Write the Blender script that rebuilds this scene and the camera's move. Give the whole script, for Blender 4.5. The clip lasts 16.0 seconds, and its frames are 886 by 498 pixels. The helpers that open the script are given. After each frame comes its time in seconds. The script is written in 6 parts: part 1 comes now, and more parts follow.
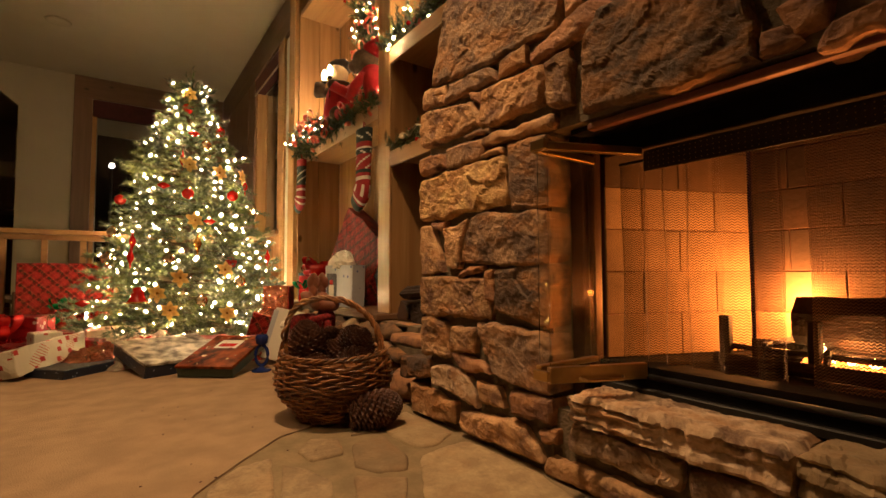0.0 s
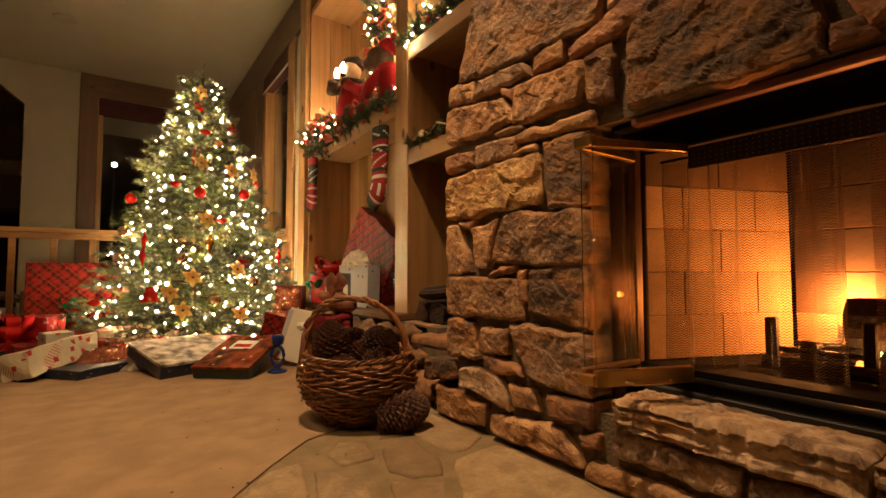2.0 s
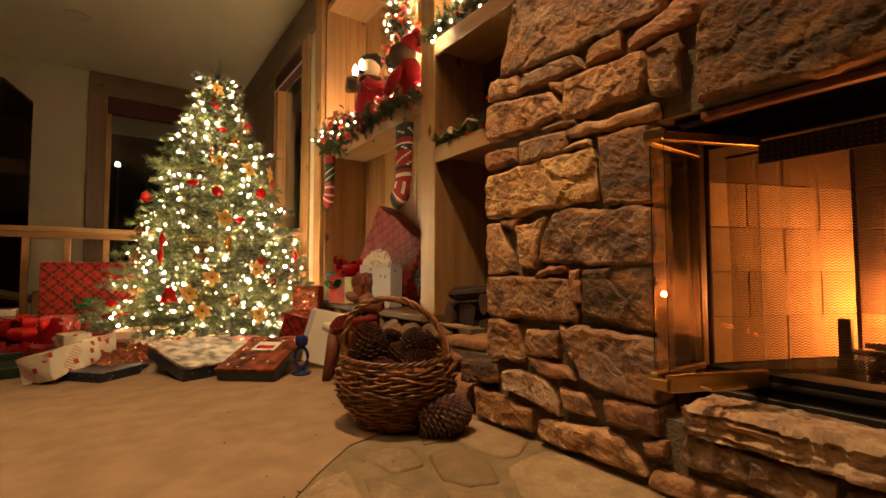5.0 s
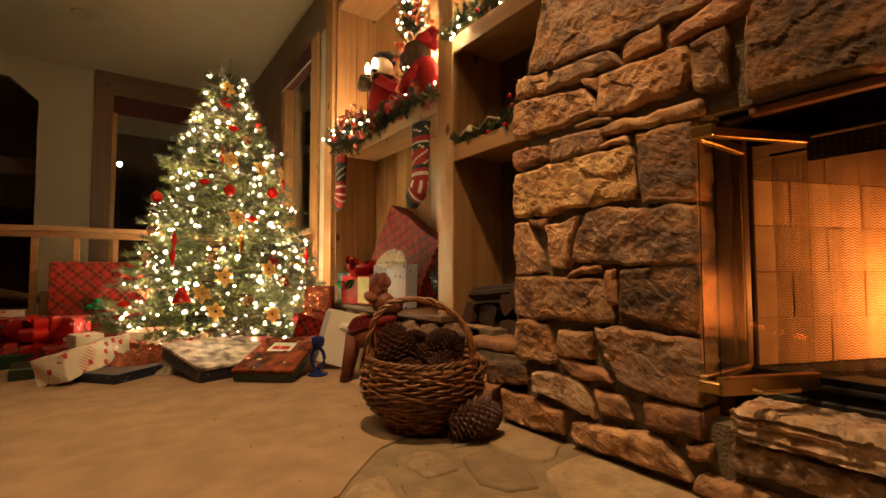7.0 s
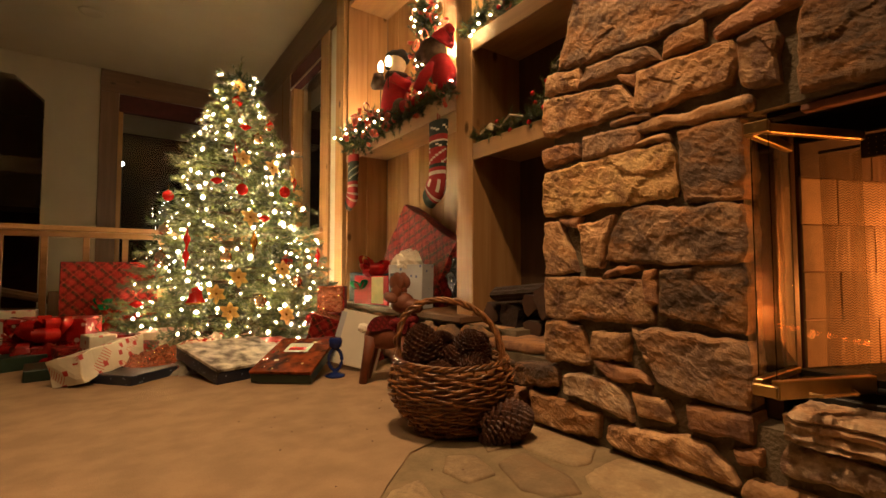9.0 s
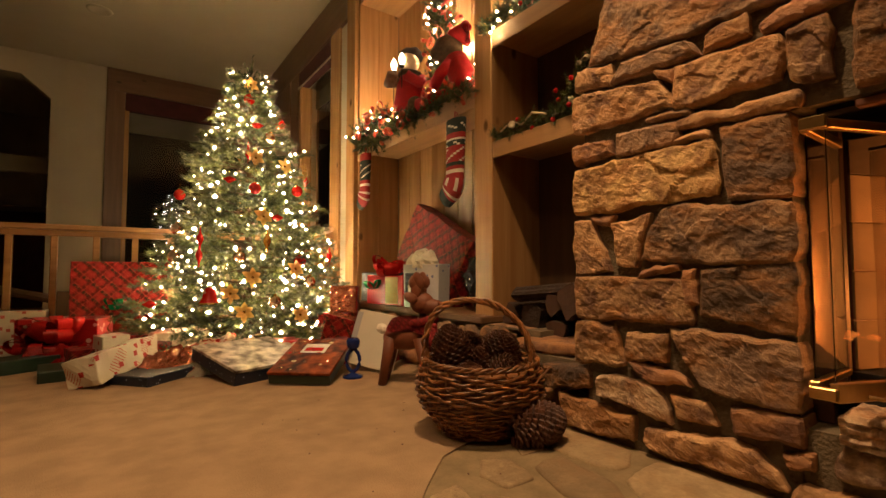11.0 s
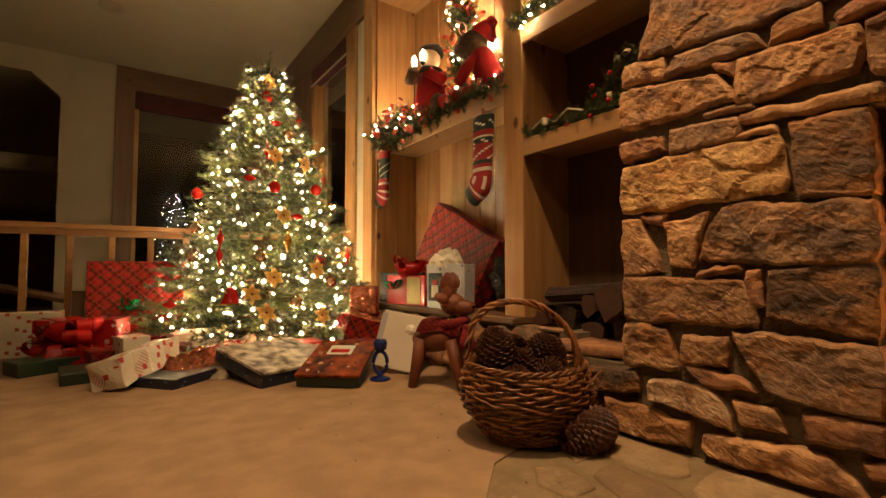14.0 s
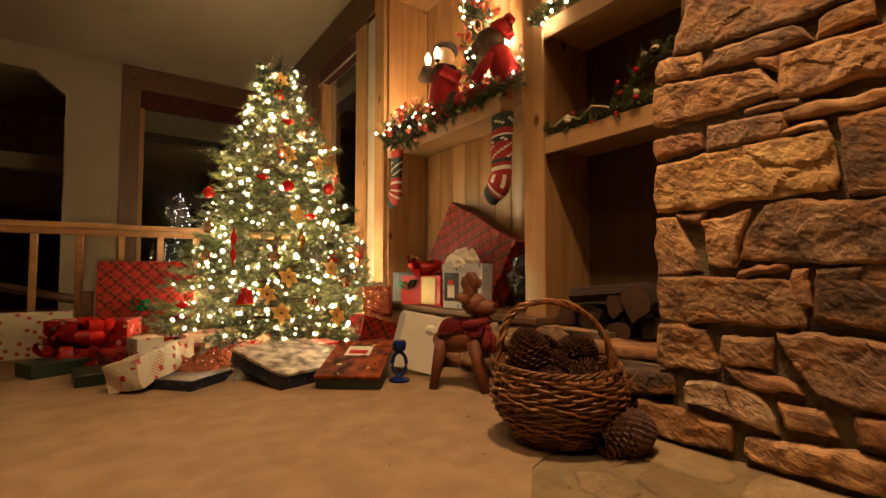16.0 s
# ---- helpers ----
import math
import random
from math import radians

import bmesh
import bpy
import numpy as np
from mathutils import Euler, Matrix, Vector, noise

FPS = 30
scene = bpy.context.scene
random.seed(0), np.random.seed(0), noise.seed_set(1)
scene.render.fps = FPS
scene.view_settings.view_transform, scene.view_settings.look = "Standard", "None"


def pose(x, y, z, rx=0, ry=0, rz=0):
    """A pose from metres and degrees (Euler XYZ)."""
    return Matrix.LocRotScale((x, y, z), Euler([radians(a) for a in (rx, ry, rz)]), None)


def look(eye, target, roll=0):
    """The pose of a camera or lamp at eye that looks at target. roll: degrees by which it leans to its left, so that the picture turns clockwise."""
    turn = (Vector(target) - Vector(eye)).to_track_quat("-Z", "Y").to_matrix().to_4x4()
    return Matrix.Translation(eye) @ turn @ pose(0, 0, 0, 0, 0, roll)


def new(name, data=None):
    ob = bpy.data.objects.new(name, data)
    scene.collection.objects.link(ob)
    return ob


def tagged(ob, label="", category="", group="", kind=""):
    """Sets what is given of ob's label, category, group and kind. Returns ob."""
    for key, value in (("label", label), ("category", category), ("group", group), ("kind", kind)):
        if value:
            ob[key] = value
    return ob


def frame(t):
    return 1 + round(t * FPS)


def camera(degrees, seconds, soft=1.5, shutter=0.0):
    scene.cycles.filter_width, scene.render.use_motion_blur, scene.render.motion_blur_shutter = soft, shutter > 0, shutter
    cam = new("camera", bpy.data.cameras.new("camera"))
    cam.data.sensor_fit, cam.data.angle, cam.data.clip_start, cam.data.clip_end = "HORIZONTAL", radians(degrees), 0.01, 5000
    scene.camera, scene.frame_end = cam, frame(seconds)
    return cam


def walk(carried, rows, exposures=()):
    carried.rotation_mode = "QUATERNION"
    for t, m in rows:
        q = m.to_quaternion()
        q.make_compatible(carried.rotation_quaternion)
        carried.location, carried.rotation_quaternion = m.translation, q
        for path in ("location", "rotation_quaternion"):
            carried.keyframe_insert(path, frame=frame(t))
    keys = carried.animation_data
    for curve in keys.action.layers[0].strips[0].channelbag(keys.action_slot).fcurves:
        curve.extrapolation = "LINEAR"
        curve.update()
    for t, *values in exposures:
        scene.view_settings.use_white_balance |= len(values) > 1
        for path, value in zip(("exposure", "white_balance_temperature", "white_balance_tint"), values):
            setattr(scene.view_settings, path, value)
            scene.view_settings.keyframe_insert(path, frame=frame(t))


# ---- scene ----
cam = camera(87.5, 16.0)
PATH = [
    (0, (0.413, 0.055, 0.509), (1.56, 1.69, 0.609), -0.2),
    (0.5, (0.398, 0.076, 0.508), (1.545, 1.711, 0.609), -0.2),
    (1, (0.381, 0.096, 0.509), (1.529, 1.731, 0.609), -0.1),
    (1.5, (0.367, 0.115, 0.508), (1.515, 1.75, 0.609), -0.1),
    (2, (0.354, 0.134, 0.51), (1.501, 1.769, 0.609), -0.1),
    (2.5, (0.338, 0.156, 0.509), (1.486, 1.791, 0.609), -0.1),
    (3, (0.326, 0.171, 0.511), (1.473, 1.806, 0.608), -0.2),
    (3.5, (0.31, 0.191, 0.509), (1.458, 1.826, 0.609), -0.1),
    (4, (0.296, 0.212, 0.51), (1.443, 1.847, 0.609), -0.1),
    (6.5, (0.224, 0.307, 0.509), (1.372, 1.942, 0.609), -0.1),
    (7, (0.208, 0.326, 0.509), (1.357, 1.96, 0.609), -0.1),
    (7.5, (0.193, 0.347, 0.509), (1.341, 1.981, 0.609), -0.1),
    (8, (0.179, 0.366, 0.51), (1.327, 2.0, 0.609), -0.1),
    (8.5, (0.164, 0.383, 0.51), (1.314, 2.017, 0.608), -0.1),
    (9, (0.146, 0.403, 0.51), (1.296, 2.036, 0.609), -0.1),
    (11.5, (0.073, 0.499, 0.509), (1.224, 2.132, 0.608), -0.1),
    (12, (0.059, 0.519, 0.509), (1.209, 2.152, 0.608), -0.1),
    (12.5, (0.042, 0.537, 0.509), (1.193, 2.169, 0.608), -0.1),
    (13, (0.027, 0.558, 0.508), (1.178, 2.19, 0.608), -0.1),
    (13.5, (0.014, 0.579, 0.51), (1.164, 2.213, 0.608), -0.1),
    (14, (0.001, 0.595, 0.513), (1.15, 2.229, 0.609), -0.1),
    (14.5, (-0.015, 0.616, 0.511), (1.136, 2.249, 0.608), -0.1),
    (15, (-0.03, 0.637, 0.511), (1.12, 2.27, 0.608), -0.1),
    (15.5, (-0.046, 0.657, 0.509), (1.106, 2.289, 0.608), -0.1),
    (16, (-0.061, 0.676, 0.51), (1.091, 2.308, 0.608), -0.1),
]
walk(cam, [(t, look(eye, target, roll)) for t, eye, target, roll in PATH])

# ---- world, lights ----
world = bpy.data.worlds.new("night")
scene.world = world
world.use_nodes = True
world.node_tree.nodes["Background"].inputs[0].default_value = (0.25, 0.35, 0.6, 1)
world.node_tree.nodes["Background"].inputs[1].default_value = 0.004
WARM = (1.0, 0.67, 0.33)


def lamp(name, kind, power, colour, m, size=0.05, spot=None):
    data = bpy.data.lights.new(name, kind)
    data.energy, data.color = power, colour
    if kind == "AREA":
        data.size = size
    else:
        data.shadow_soft_size = size
    if spot:
        data.spot_size, data.spot_blend = radians(spot), 0.9
    ob = new(name, data)
    ob.matrix_basis = m
    return ob


# recessed ceiling lamp over the hearth, behind the camera
lamp("downlight_and_fill_lamp", "SPOT", 248, (1.0, 0.62, 0.30), look((0.56, 1.22, 2.80), (0.72, 1.54, 0.0)), 0.06, 86)
# unseen fill lamp, added to brighten the lower stones and left presents
lamp("downlight_and_fill_lamp", "SPOT", 72, (1.0, 0.62, 0.30), look((-0.55, 0.75, 2.80), (-0.45, 2.20, 0.0)), 0.06, 110)
# the fire: one flame behind the log, one glow in front of it
lamp("flame_lamp", "POINT", 15, (1.0, 0.34, 0.07), pose(1.845, 0.17, 0.42), 0.012)
lamp("flame_lamp", "POINT", 19, (1.0, 0.34, 0.07), pose(1.845, 0.50, 0.43), 0.012)
lamp("ember_lamp", "POINT", 2.5, (1.0, 0.36, 0.08), pose(1.67, 0.36, 0.33), 0.02)
# the tree's light strings shine from within its crown
for h, w in ((0.35, 5.5), (0.75, 5.5), (1.15, 5), (1.55, 3.5)):
    for a in range(5):
        ang = a * 1.2566 + h * 3
        r = 0.56 * (1.95 - h) / 1.95 + 0.08
        lamp("string_lamp", "POINT", w * 0.42, (1.0, 0.64, 0.30), pose(0.83 + r * math.cos(ang), 3.90 + r * math.sin(ang), h), 0.02)
lamp("garland_lamp", "POINT", 9.5, WARM, pose(1.84, 2.80, 1.98), 0.04)
lamp("garland_lamp", "POINT", 9, WARM, pose(1.62, 3.38, 1.66), 0.04)
lamp("garland_lamp", "POINT", 3.8, WARM, pose(1.62, 1.95, 1.85), 0.04)


# ---- materials ----
def mat(name, base, rough=0.6, metal=0.0, var=0.25, scale=8.0, fine=60.0, bump=0.2, stretch=(1, 1, 1), tint=None, spec=0.5, rnd=0.0, bumpd=0.004):
    m = bpy.data.materials.new(name)
    m.use_nodes = True
    nt = m.node_tree
    n, l = nt.nodes, nt.links
    b = n["Principled BSDF"]
    b.inputs["Roughness"].default_value = rough
    b.inputs["Metallic"].default_value = metal
    b.inputs["Specular IOR Level"].default_value = spec
    tc = n.new("ShaderNodeTexCoord")
    mp = n.new("ShaderNodeMapping")
    mp.inputs["Scale"].default_value = stretch
    l.new(tc.outputs["Object"], mp.inputs[0])
    big, small = n.new("ShaderNodeTexNoise"), n.new("ShaderNodeTexNoise")
    big.inputs["Scale"].default_value, big.inputs["Detail"].default_value = scale, 4
    small.inputs["Scale"].default_value, small.inputs["Detail"].default_value = fine, 3
    l.new(mp.outputs[0], big.inputs[0])
    l.new(mp.outputs[0], small.inputs[0])
    ramp = n.new("ShaderNodeValToRGB")
    t = tint or tuple(c * (1 - var) for c in base)
    ramp.color_ramp.elements[0].position, ramp.color_ramp.elements[1].position = 0.35, 0.65
    ramp.color_ramp.elements[0].color, ramp.color_ramp.elements[1].color = (*t, 1), (*base, 1)
    l.new(big.outputs["Fac"], ramp.inputs[0])
    hsv = n.new("ShaderNodeHueSaturation")
    rng = n.new("ShaderNodeMapRange")
    rng.inputs[3].default_value, rng.inputs[4].default_value = 1 - var * 0.6, 1 + var * 0.6
    l.new(small.outputs["Fac"], rng.inputs[0])
    l.new(ramp.outputs[0], hsv.inputs["Color"])
    if rnd:
        oi = n.new("ShaderNodeObjectInfo")
        r2 = n.new("ShaderNodeMapRange")
        r2.inputs[3].default_value, r2.inputs[4].default_value = 1 - rnd, 1 + rnd
        l.new(oi.outputs["Random"], r2.inputs[0])
        mul = n.new("ShaderNodeMath")
        mul.operation = "MULTIPLY"
        l.new(rng.outputs[0], mul.inputs[0])
        l.new(r2.outputs[0], mul.inputs[1])
        l.new(mul.outputs[0], hsv.inputs["Value"])
    else:
        l.new(rng.outputs[0], hsv.inputs["Value"])
    l.new(hsv.outputs[0], b.inputs["Base Color"])
    if bump:
        bm_ = n.new("ShaderNodeBump")
        bm_.inputs["Strength"].default_value, bm_.inputs["Distance"].default_value = bump, bumpd
        l.new(small.outputs["Fac"], bm_.inputs["Height"])
        l.new(bm_.outputs[0], b.inputs["Normal"])
    return m


def glow(name, colour, strength):
    m = bpy.data.materials.new(name)
    m.use_nodes = True
    b = m.node_tree.nodes["Principled BSDF"]
    b.inputs["Base Color"].default_value = (*colour, 1)
    b.inputs["Emission Color"].default_value = (*colour, 1)
    b.inputs["Emission Strength"].default_value = strength
    return m


def glass(name, colour=(1, 1, 1), rough=0.0):
    m = bpy.data.materials.new(name)
    m.use_nodes = True
    b = m.node_tree.nodes["Principled BSDF"]
    b.inputs["Base Color"].default_value = (*colour, 1)
    b.inputs["Transmission Weight"].default_value = 1
    b.inputs["Roughness"].default_value = rough
    b.inputs["IOR"].default_value = 1.52
    return m


def stonemat(name, a, b_, c, rusty=0.65):
    """Split fieldstone: mottled ground, dark mineral blotches, rusty films and a coarse broken grain."""
    m = mat(name, a, 0.8, var=0.4, scale=18, fine=95, bump=0.7, tint=b_, spec=0.35, rnd=0.30, bumpd=0.008)
    n, l = m.node_tree.nodes, m.node_tree.links
    tc = n.new("ShaderNodeTexCoord")
    oi = n.new("ShaderNodeObjectInfo")
    add = n.new("ShaderNodeVectorMath")
    add.operation = "ADD"
    l.new(tc.outputs["Object"], add.inputs[0])
    sc = n.new("ShaderNodeMath")
    sc.operation = "MULTIPLY"
    sc.inputs[1].default_value = 37
    l.new(oi.outputs["Random"], sc.inputs[0])
    l.new(sc.outputs[0], add.inputs[1])
    for node in list(n):
        if node.type == "MAPPING":
            l.new(add.outputs[0], node.inputs[0])

    def noise_of(scale, detail, rough, source, warp=0.0):
        t = n.new("ShaderNodeTexNoise")
        t.inputs["Scale"].default_value, t.inputs["Detail"].default_value = scale, detail
        t.inputs["Roughness"].default_value, t.inputs["Distortion"].default_value = rough, warp
        l.new(source.outputs[0], t.inputs[0])
        return t

    def ramp_of(source, lo, hi, top):
        r = n.new("ShaderNodeValToRGB")
        r.color_ramp.elements[0].position, r.color_ramp.elements[1].position = lo, hi
        r.color_ramp.elements[0].color, r.color_ramp.elements[1].color = (0, 0, 0, 1), (top, top, top, 1)
        l.new(source.outputs["Fac"], r.inputs[0])
        return r

    def blend(factor, low, high):
        mix = n.new("ShaderNodeMix")
        mix.data_type = "RGBA"
        l.new(factor.outputs[0], mix.inputs["Factor"])
        l.new(low, mix.inputs["A"])
        mix.inputs["B"].default_value = (*high, 1)
        return mix.outputs["Result"]

    hs = next(x for x in n if x.type == "HUE_SAT")
    col = blend(ramp_of(noise_of(12, 9, 0.66, add, 0.2), 0.46, 0.60, 0.85), hs.outputs[0], c)
    col = blend(ramp_of(noise_of(8, 8, 0.65, mp2(n, l, add)), 0.48, 0.62, rusty), col, (0.40, 0.18, 0.06))
    speck = noise_of(130, 5, 0.7, add)
    col = blend(ramp_of(speck, 0.56, 0.72, 0.35), col, tuple(x * 0.35 for x in b_))
    l.new(col, n["Principled BSDF"].inputs["Base Color"])
    rock = noise_of(60, 9, 0.66, add)
    bp = n.new("ShaderNodeBump")
    bp.inputs["Strength"].default_value, bp.inputs["Distance"].default_value = 0.7, 0.008
    l.new(rock.outputs["Fac"], bp.inputs["Height"])
    l.new(bp.outputs[0], n["Principled BSDF"].inputs["Normal"])
    return m


def mp2(n, l, source):
    """Stretches the stain pattern along the stone's bedding."""
    m = n.new("ShaderNodeMapping")
    m.inputs["Scale"].default_value = (1, 0.8, 1.7)
    m.inputs["Location"].default_value = (3.1, 7.7, 1.3)
    l.new(source.outputs[0], m.inputs[0])
    return m


def woodmat(name, base, dark, rough=0.45, along="z", scale=1.0):
    """Knotty softwood with its grain along one axis."""
    st = {"z": (14, 14, 0.9), "x": (0.9, 14, 14), "y": (14, 0.9, 14)}[along]
    m = mat(name, base, rough, var=0.18, scale=1.6 * scale, fine=7 * scale, bump=0.12, stretch=st, tint=dark, rnd=0.12)
    n, l = m.node_tree.nodes, m.node_tree.links
    tc = n.new("ShaderNodeTexCoord")
    vo = n.new("ShaderNodeTexVoronoi")
    vo.inputs["Scale"].default_value = 3.2
    mp = n.new("ShaderNodeMapping")
    mp.inputs["Scale"].default_value = {"z": (1.6, 1.6, 0.9), "x": (0.9, 1.6, 1.6), "y": (1.6, 0.9, 1.6)}[along]
    l.new(tc.outputs["Object"], mp.inputs[0])
    l.new(mp.outputs[0], vo.inputs["Vector"])
    r = n.new("ShaderNodeValToRGB")
    r.color_ramp.elements[0].position, r.color_ramp.elements[1].position = 0.05, 0.11
    r.color_ramp.elements[0].color, r.color_ramp.elements[1].color = (1, 1, 1, 1), (0, 0, 0, 1)
    l.new(vo.outputs["Distance"], r.inputs[0])
    mix = n.new("ShaderNodeMix")
    mix.data_type = "RGBA"
    hs = next(x for x in n if x.type == "HUE_SAT")
    l.new(r.outputs[0], mix.inputs["Factor"])
    l.new(hs.outputs[0], mix.inputs["A"])
    mix.inputs["B"].default_value = (*[c * 0.35 for c in dark], 1)
    l.new(mix.outputs["Result"], n["Principled BSDF"].inputs["Base Color"])
    return m


def paper(name, ground, lines=(), rough=0.3, diagonal=True, wrinkle=0.3):
    """Printed wrapping paper; lines: (colour, period, width, axis offset) rows of crossing stripes."""
    m = bpy.data.materials.new(name)
    m.use_nodes = True
    n, l = m.node_tree.nodes, m.node_tree.links
    b = n["Principled BSDF"]
    b.inputs["Roughness"].default_value = rough
    b.inputs["Specular IOR Level"].default_value = 0.12
    tc = n.new("ShaderNodeTexCoord")
    ways = []
    for way in ((0.707, 0.707, 0.707), (0, 0, 1), (0.707, 0.707, -0.707)) if diagonal else ((1, 0, 0), (0, 1, 0), (0, 0, 1)):
        dot = n.new("ShaderNodeVectorMath")
        dot.operation = "DOT_PRODUCT"
        dot.inputs[1].default_value = way
        l.new(tc.outputs["Object"], dot.inputs[0])
        ways.append(dot.outputs["Value"])
    last = None
    nz = n.new("ShaderNodeTexNoise")
    nz.inputs["Scale"].default_value = 14
    l.new(tc.outputs["Object"], nz.inputs[0])
    for colour, period, width, axis, *shift in lines:
        d = n.new("ShaderNodeMath")
        d.operation = "DIVIDE"
        d.inputs[1].default_value = period
        l.new(ways[axis], d.inputs[0])
        f = n.new("ShaderNodeMath")
        f.operation = "FRACT"
        move = n.new("ShaderNodeMath")
        move.operation = "ADD"
        move.inputs[1].default_value = shift[0] if shift else 0.0
        l.new(d.outputs[0], move.inputs[0])
        l.new(move.outputs[0], f.inputs[0])
        t = n.new("ShaderNodeMath")
        t.operation = "LESS_THAN"
        t.inputs[1].default_value = width
        l.new(f.outputs[0], t.inputs[0])
        mix = n.new("ShaderNodeMix")
        mix.data_type = "RGBA"
        l.new(t.outputs[0], mix.inputs["Factor"])
        if last:
            l.new(last, mix.inputs["A"])
        else:
            mix.inputs["A"].default_value = (*ground, 1)
        mix.inputs["B"].default_value = (*colour, 1)
        last = mix.outputs["Result"]
    if last:
        l.new(last, b.inputs["Base Color"])
    else:
        b.inputs["Base Color"].default_value = (*ground, 1)
    bp = n.new("ShaderNodeBump")
    bp.inputs["Strength"].default_value, bp.inputs["Distance"].default_value = wrinkle, 0.02
    l.new(nz.outputs["Fac"], bp.inputs["Height"])
    l.new(bp.outputs[0], b.inputs["Normal"])
    return m


def spotted(name, ground, spot, scale, size, rough=0.35, ground2=None, metric="EUCLIDEAN"):
    """Paper with scattered small motifs."""
    m = mat(name, ground, rough, var=0.1, scale=6, bump=0.15, tint=ground2)
    n, l = m.node_tree.nodes, m.node_tree.links
    tc = n.new("ShaderNodeTexCoord")
    vo = n.new("ShaderNodeTexVoronoi")
    vo.inputs["Scale"].default_value = scale
    vo.distance = metric
    l.new(tc.outputs["Object"], vo.inputs["Vector"])
    r = n.new("ShaderNodeValToRGB")
    r.color_ramp.elements[0].position, r.color_ramp.elements[1].position = size, size + 0.05
    r.color_ramp.elements[0].color, r.color_ramp.elements[1].color = (1, 1, 1, 1), (0, 0, 0, 1)
    l.new(vo.outputs["Distance"], r.inputs[0])
    mix = n.new("ShaderNodeMix")
    mix.data_type = "RGBA"
    hs = next(x for x in n if x.type == "HUE_SAT")
    l.new(r.outputs[0], mix.inputs["Factor"])
    l.new(hs.outputs[0], mix.inputs["A"])
    mix.inputs["B"].default_value = (*spot, 1)
    l.new(mix.outputs["Result"], n["Principled BSDF"].inputs["Base Color"])
    return m


M_WALL = mat("wall_plaster", (0.33, 0.275, 0.195), 0.9, var=0.06, scale=3, fine=90, bump=0.2)
M_CEIL = mat("ceiling_plaster", (0.36, 0.30, 0.21), 0.9, var=0.07, scale=2, fine=80, bump=0.2)
M_CARPET = mat("carpet_pile", (0.38, 0.255, 0.157), 0.95, var=0.22, scale=8.5, fine=240, bump=0.7, spec=0.1, bumpd=0.006)
M_MORTAR = mat("mortar", (0.185, 0.145, 0.10), 0.95, var=0.3, scale=20, fine=120, bump=0.8, spec=0.1, bumpd=0.006)
M_GROUT = mat("floor_grout", (0.27, 0.20, 0.12), 0.95, var=0.25, scale=14, fine=120, bump=0.5, spec=0.1)
M_PINE = woodmat("knotty_pine", (0.37, 0.205, 0.085), (0.29, 0.15, 0.06), 0.26)
M_PINE_Y = woodmat("pine_lengthwise", (0.37, 0.21, 0.09), (0.29, 0.155, 0.065), 0.4, "y")
# pine with shade put into its colour: right niche and hall side wall
M_SHADEWOOD = woodmat("shaded_pine", (0.085, 0.045, 0.022), (0.06, 0.030, 0.015), 0.6)
M_TRIM = woodmat("stained_trim", (0.135, 0.070, 0.034), (0.10, 0.050, 0.024), 0.5)
M_TRIM_X = woodmat("stained_trim_x", (0.135, 0.070, 0.034), (0.10, 0.050, 0.024), 0.5, "x")
M_TRIM_Y = woodmat("stained_trim_y", (0.135, 0.070, 0.034), (0.10, 0.050, 0.024), 0.5, "y")
M_RAIL = woodmat("rail_oak", (0.33, 0.17, 0.065), (0.25, 0.12, 0.045), 0.4, "x")
M_VALANCE = mat("dark_red_cloth", (0.055, 0.008, 0.008), 0.9, var=0.3, scale=10, bump=0.3)
M_PANE = glass("window_glass")
M_GLASS = glass("door_glass", (0.93, 0.93, 0.88))
M_BRASS = mat("aged_brass", (0.55, 0.36, 0.15), 0.28, 1.0, var=0.25, scale=12, bump=0.05)
M_BLACK = mat("black_steel", (0.014, 0.012, 0.011), 0.6, 0.2, var=0.3, scale=15, bump=0.1)
M_LINTEL = mat("rusty_steel", (0.20, 0.07, 0.035), 0.6, 0.2, var=0.3, scale=10, bump=0.2)
M_BRONZE = mat("dull_bronze", (0.085, 0.038, 0.020), 0.45, 0.5, var=0.3, scale=10, bump=0.15)
M_HEADER = mat("dull_header", (0.035, 0.018, 0.012), 0.6, 0.3, var=0.3, scale=12, bump=0.1)
M_FIREBRICK = mat("firebrick", (0.36, 0.215, 0.115), 0.9, var=0.3, scale=7, fine=90, bump=0.4, rnd=0.12)
# two darker bricks: soot, plus the falloff of firelight put into the colour
M_SOOTSHADE = mat("soot_and_shade_firebrick", (0.050, 0.024, 0.013), 0.95, var=0.6, scale=6, fine=60, bump=0.4, tint=(0.018, 0.010, 0.007), rnd=0.2)
M_HALFSOOTSHADE = mat("smoke_and_shade_firebrick", (0.14, 0.075, 0.038), 0.95, var=0.6, scale=6, fine=60, bump=0.4, tint=(0.06, 0.032, 0.018), rnd=0.2)
M_SOOT = mat("soot", (0.009, 0.007, 0.006), 0.95, var=0.4, scale=10, bump=0.3, spec=0.1)
M_WIRE = mat("screen_wire", (0.13, 0.07, 0.035), 0.45, 0.7, var=0.2, scale=20, bump=0)
M_CHAR = mat("charred_log", (0.030, 0.018, 0.012), 0.9, var=0.5, scale=18, bump=0.9, bumpd=0.01)
# firewood bark and cut ends: base colours darkened for the niche's shadow
M_SHADED_BARK = mat("shaded_bark", (0.028, 0.012, 0.007), 0.9, var=0.5, scale=18, bump=0.9, bumpd=0.01)
M_SHADED_CUT = mat("shaded_cut_wood", (0.060, 0.022, 0.010), 0.8, var=0.3, scale=25, bump=0.3)
M_EMBER = glow("embers", (1.0, 0.26, 0.04), 3.5)
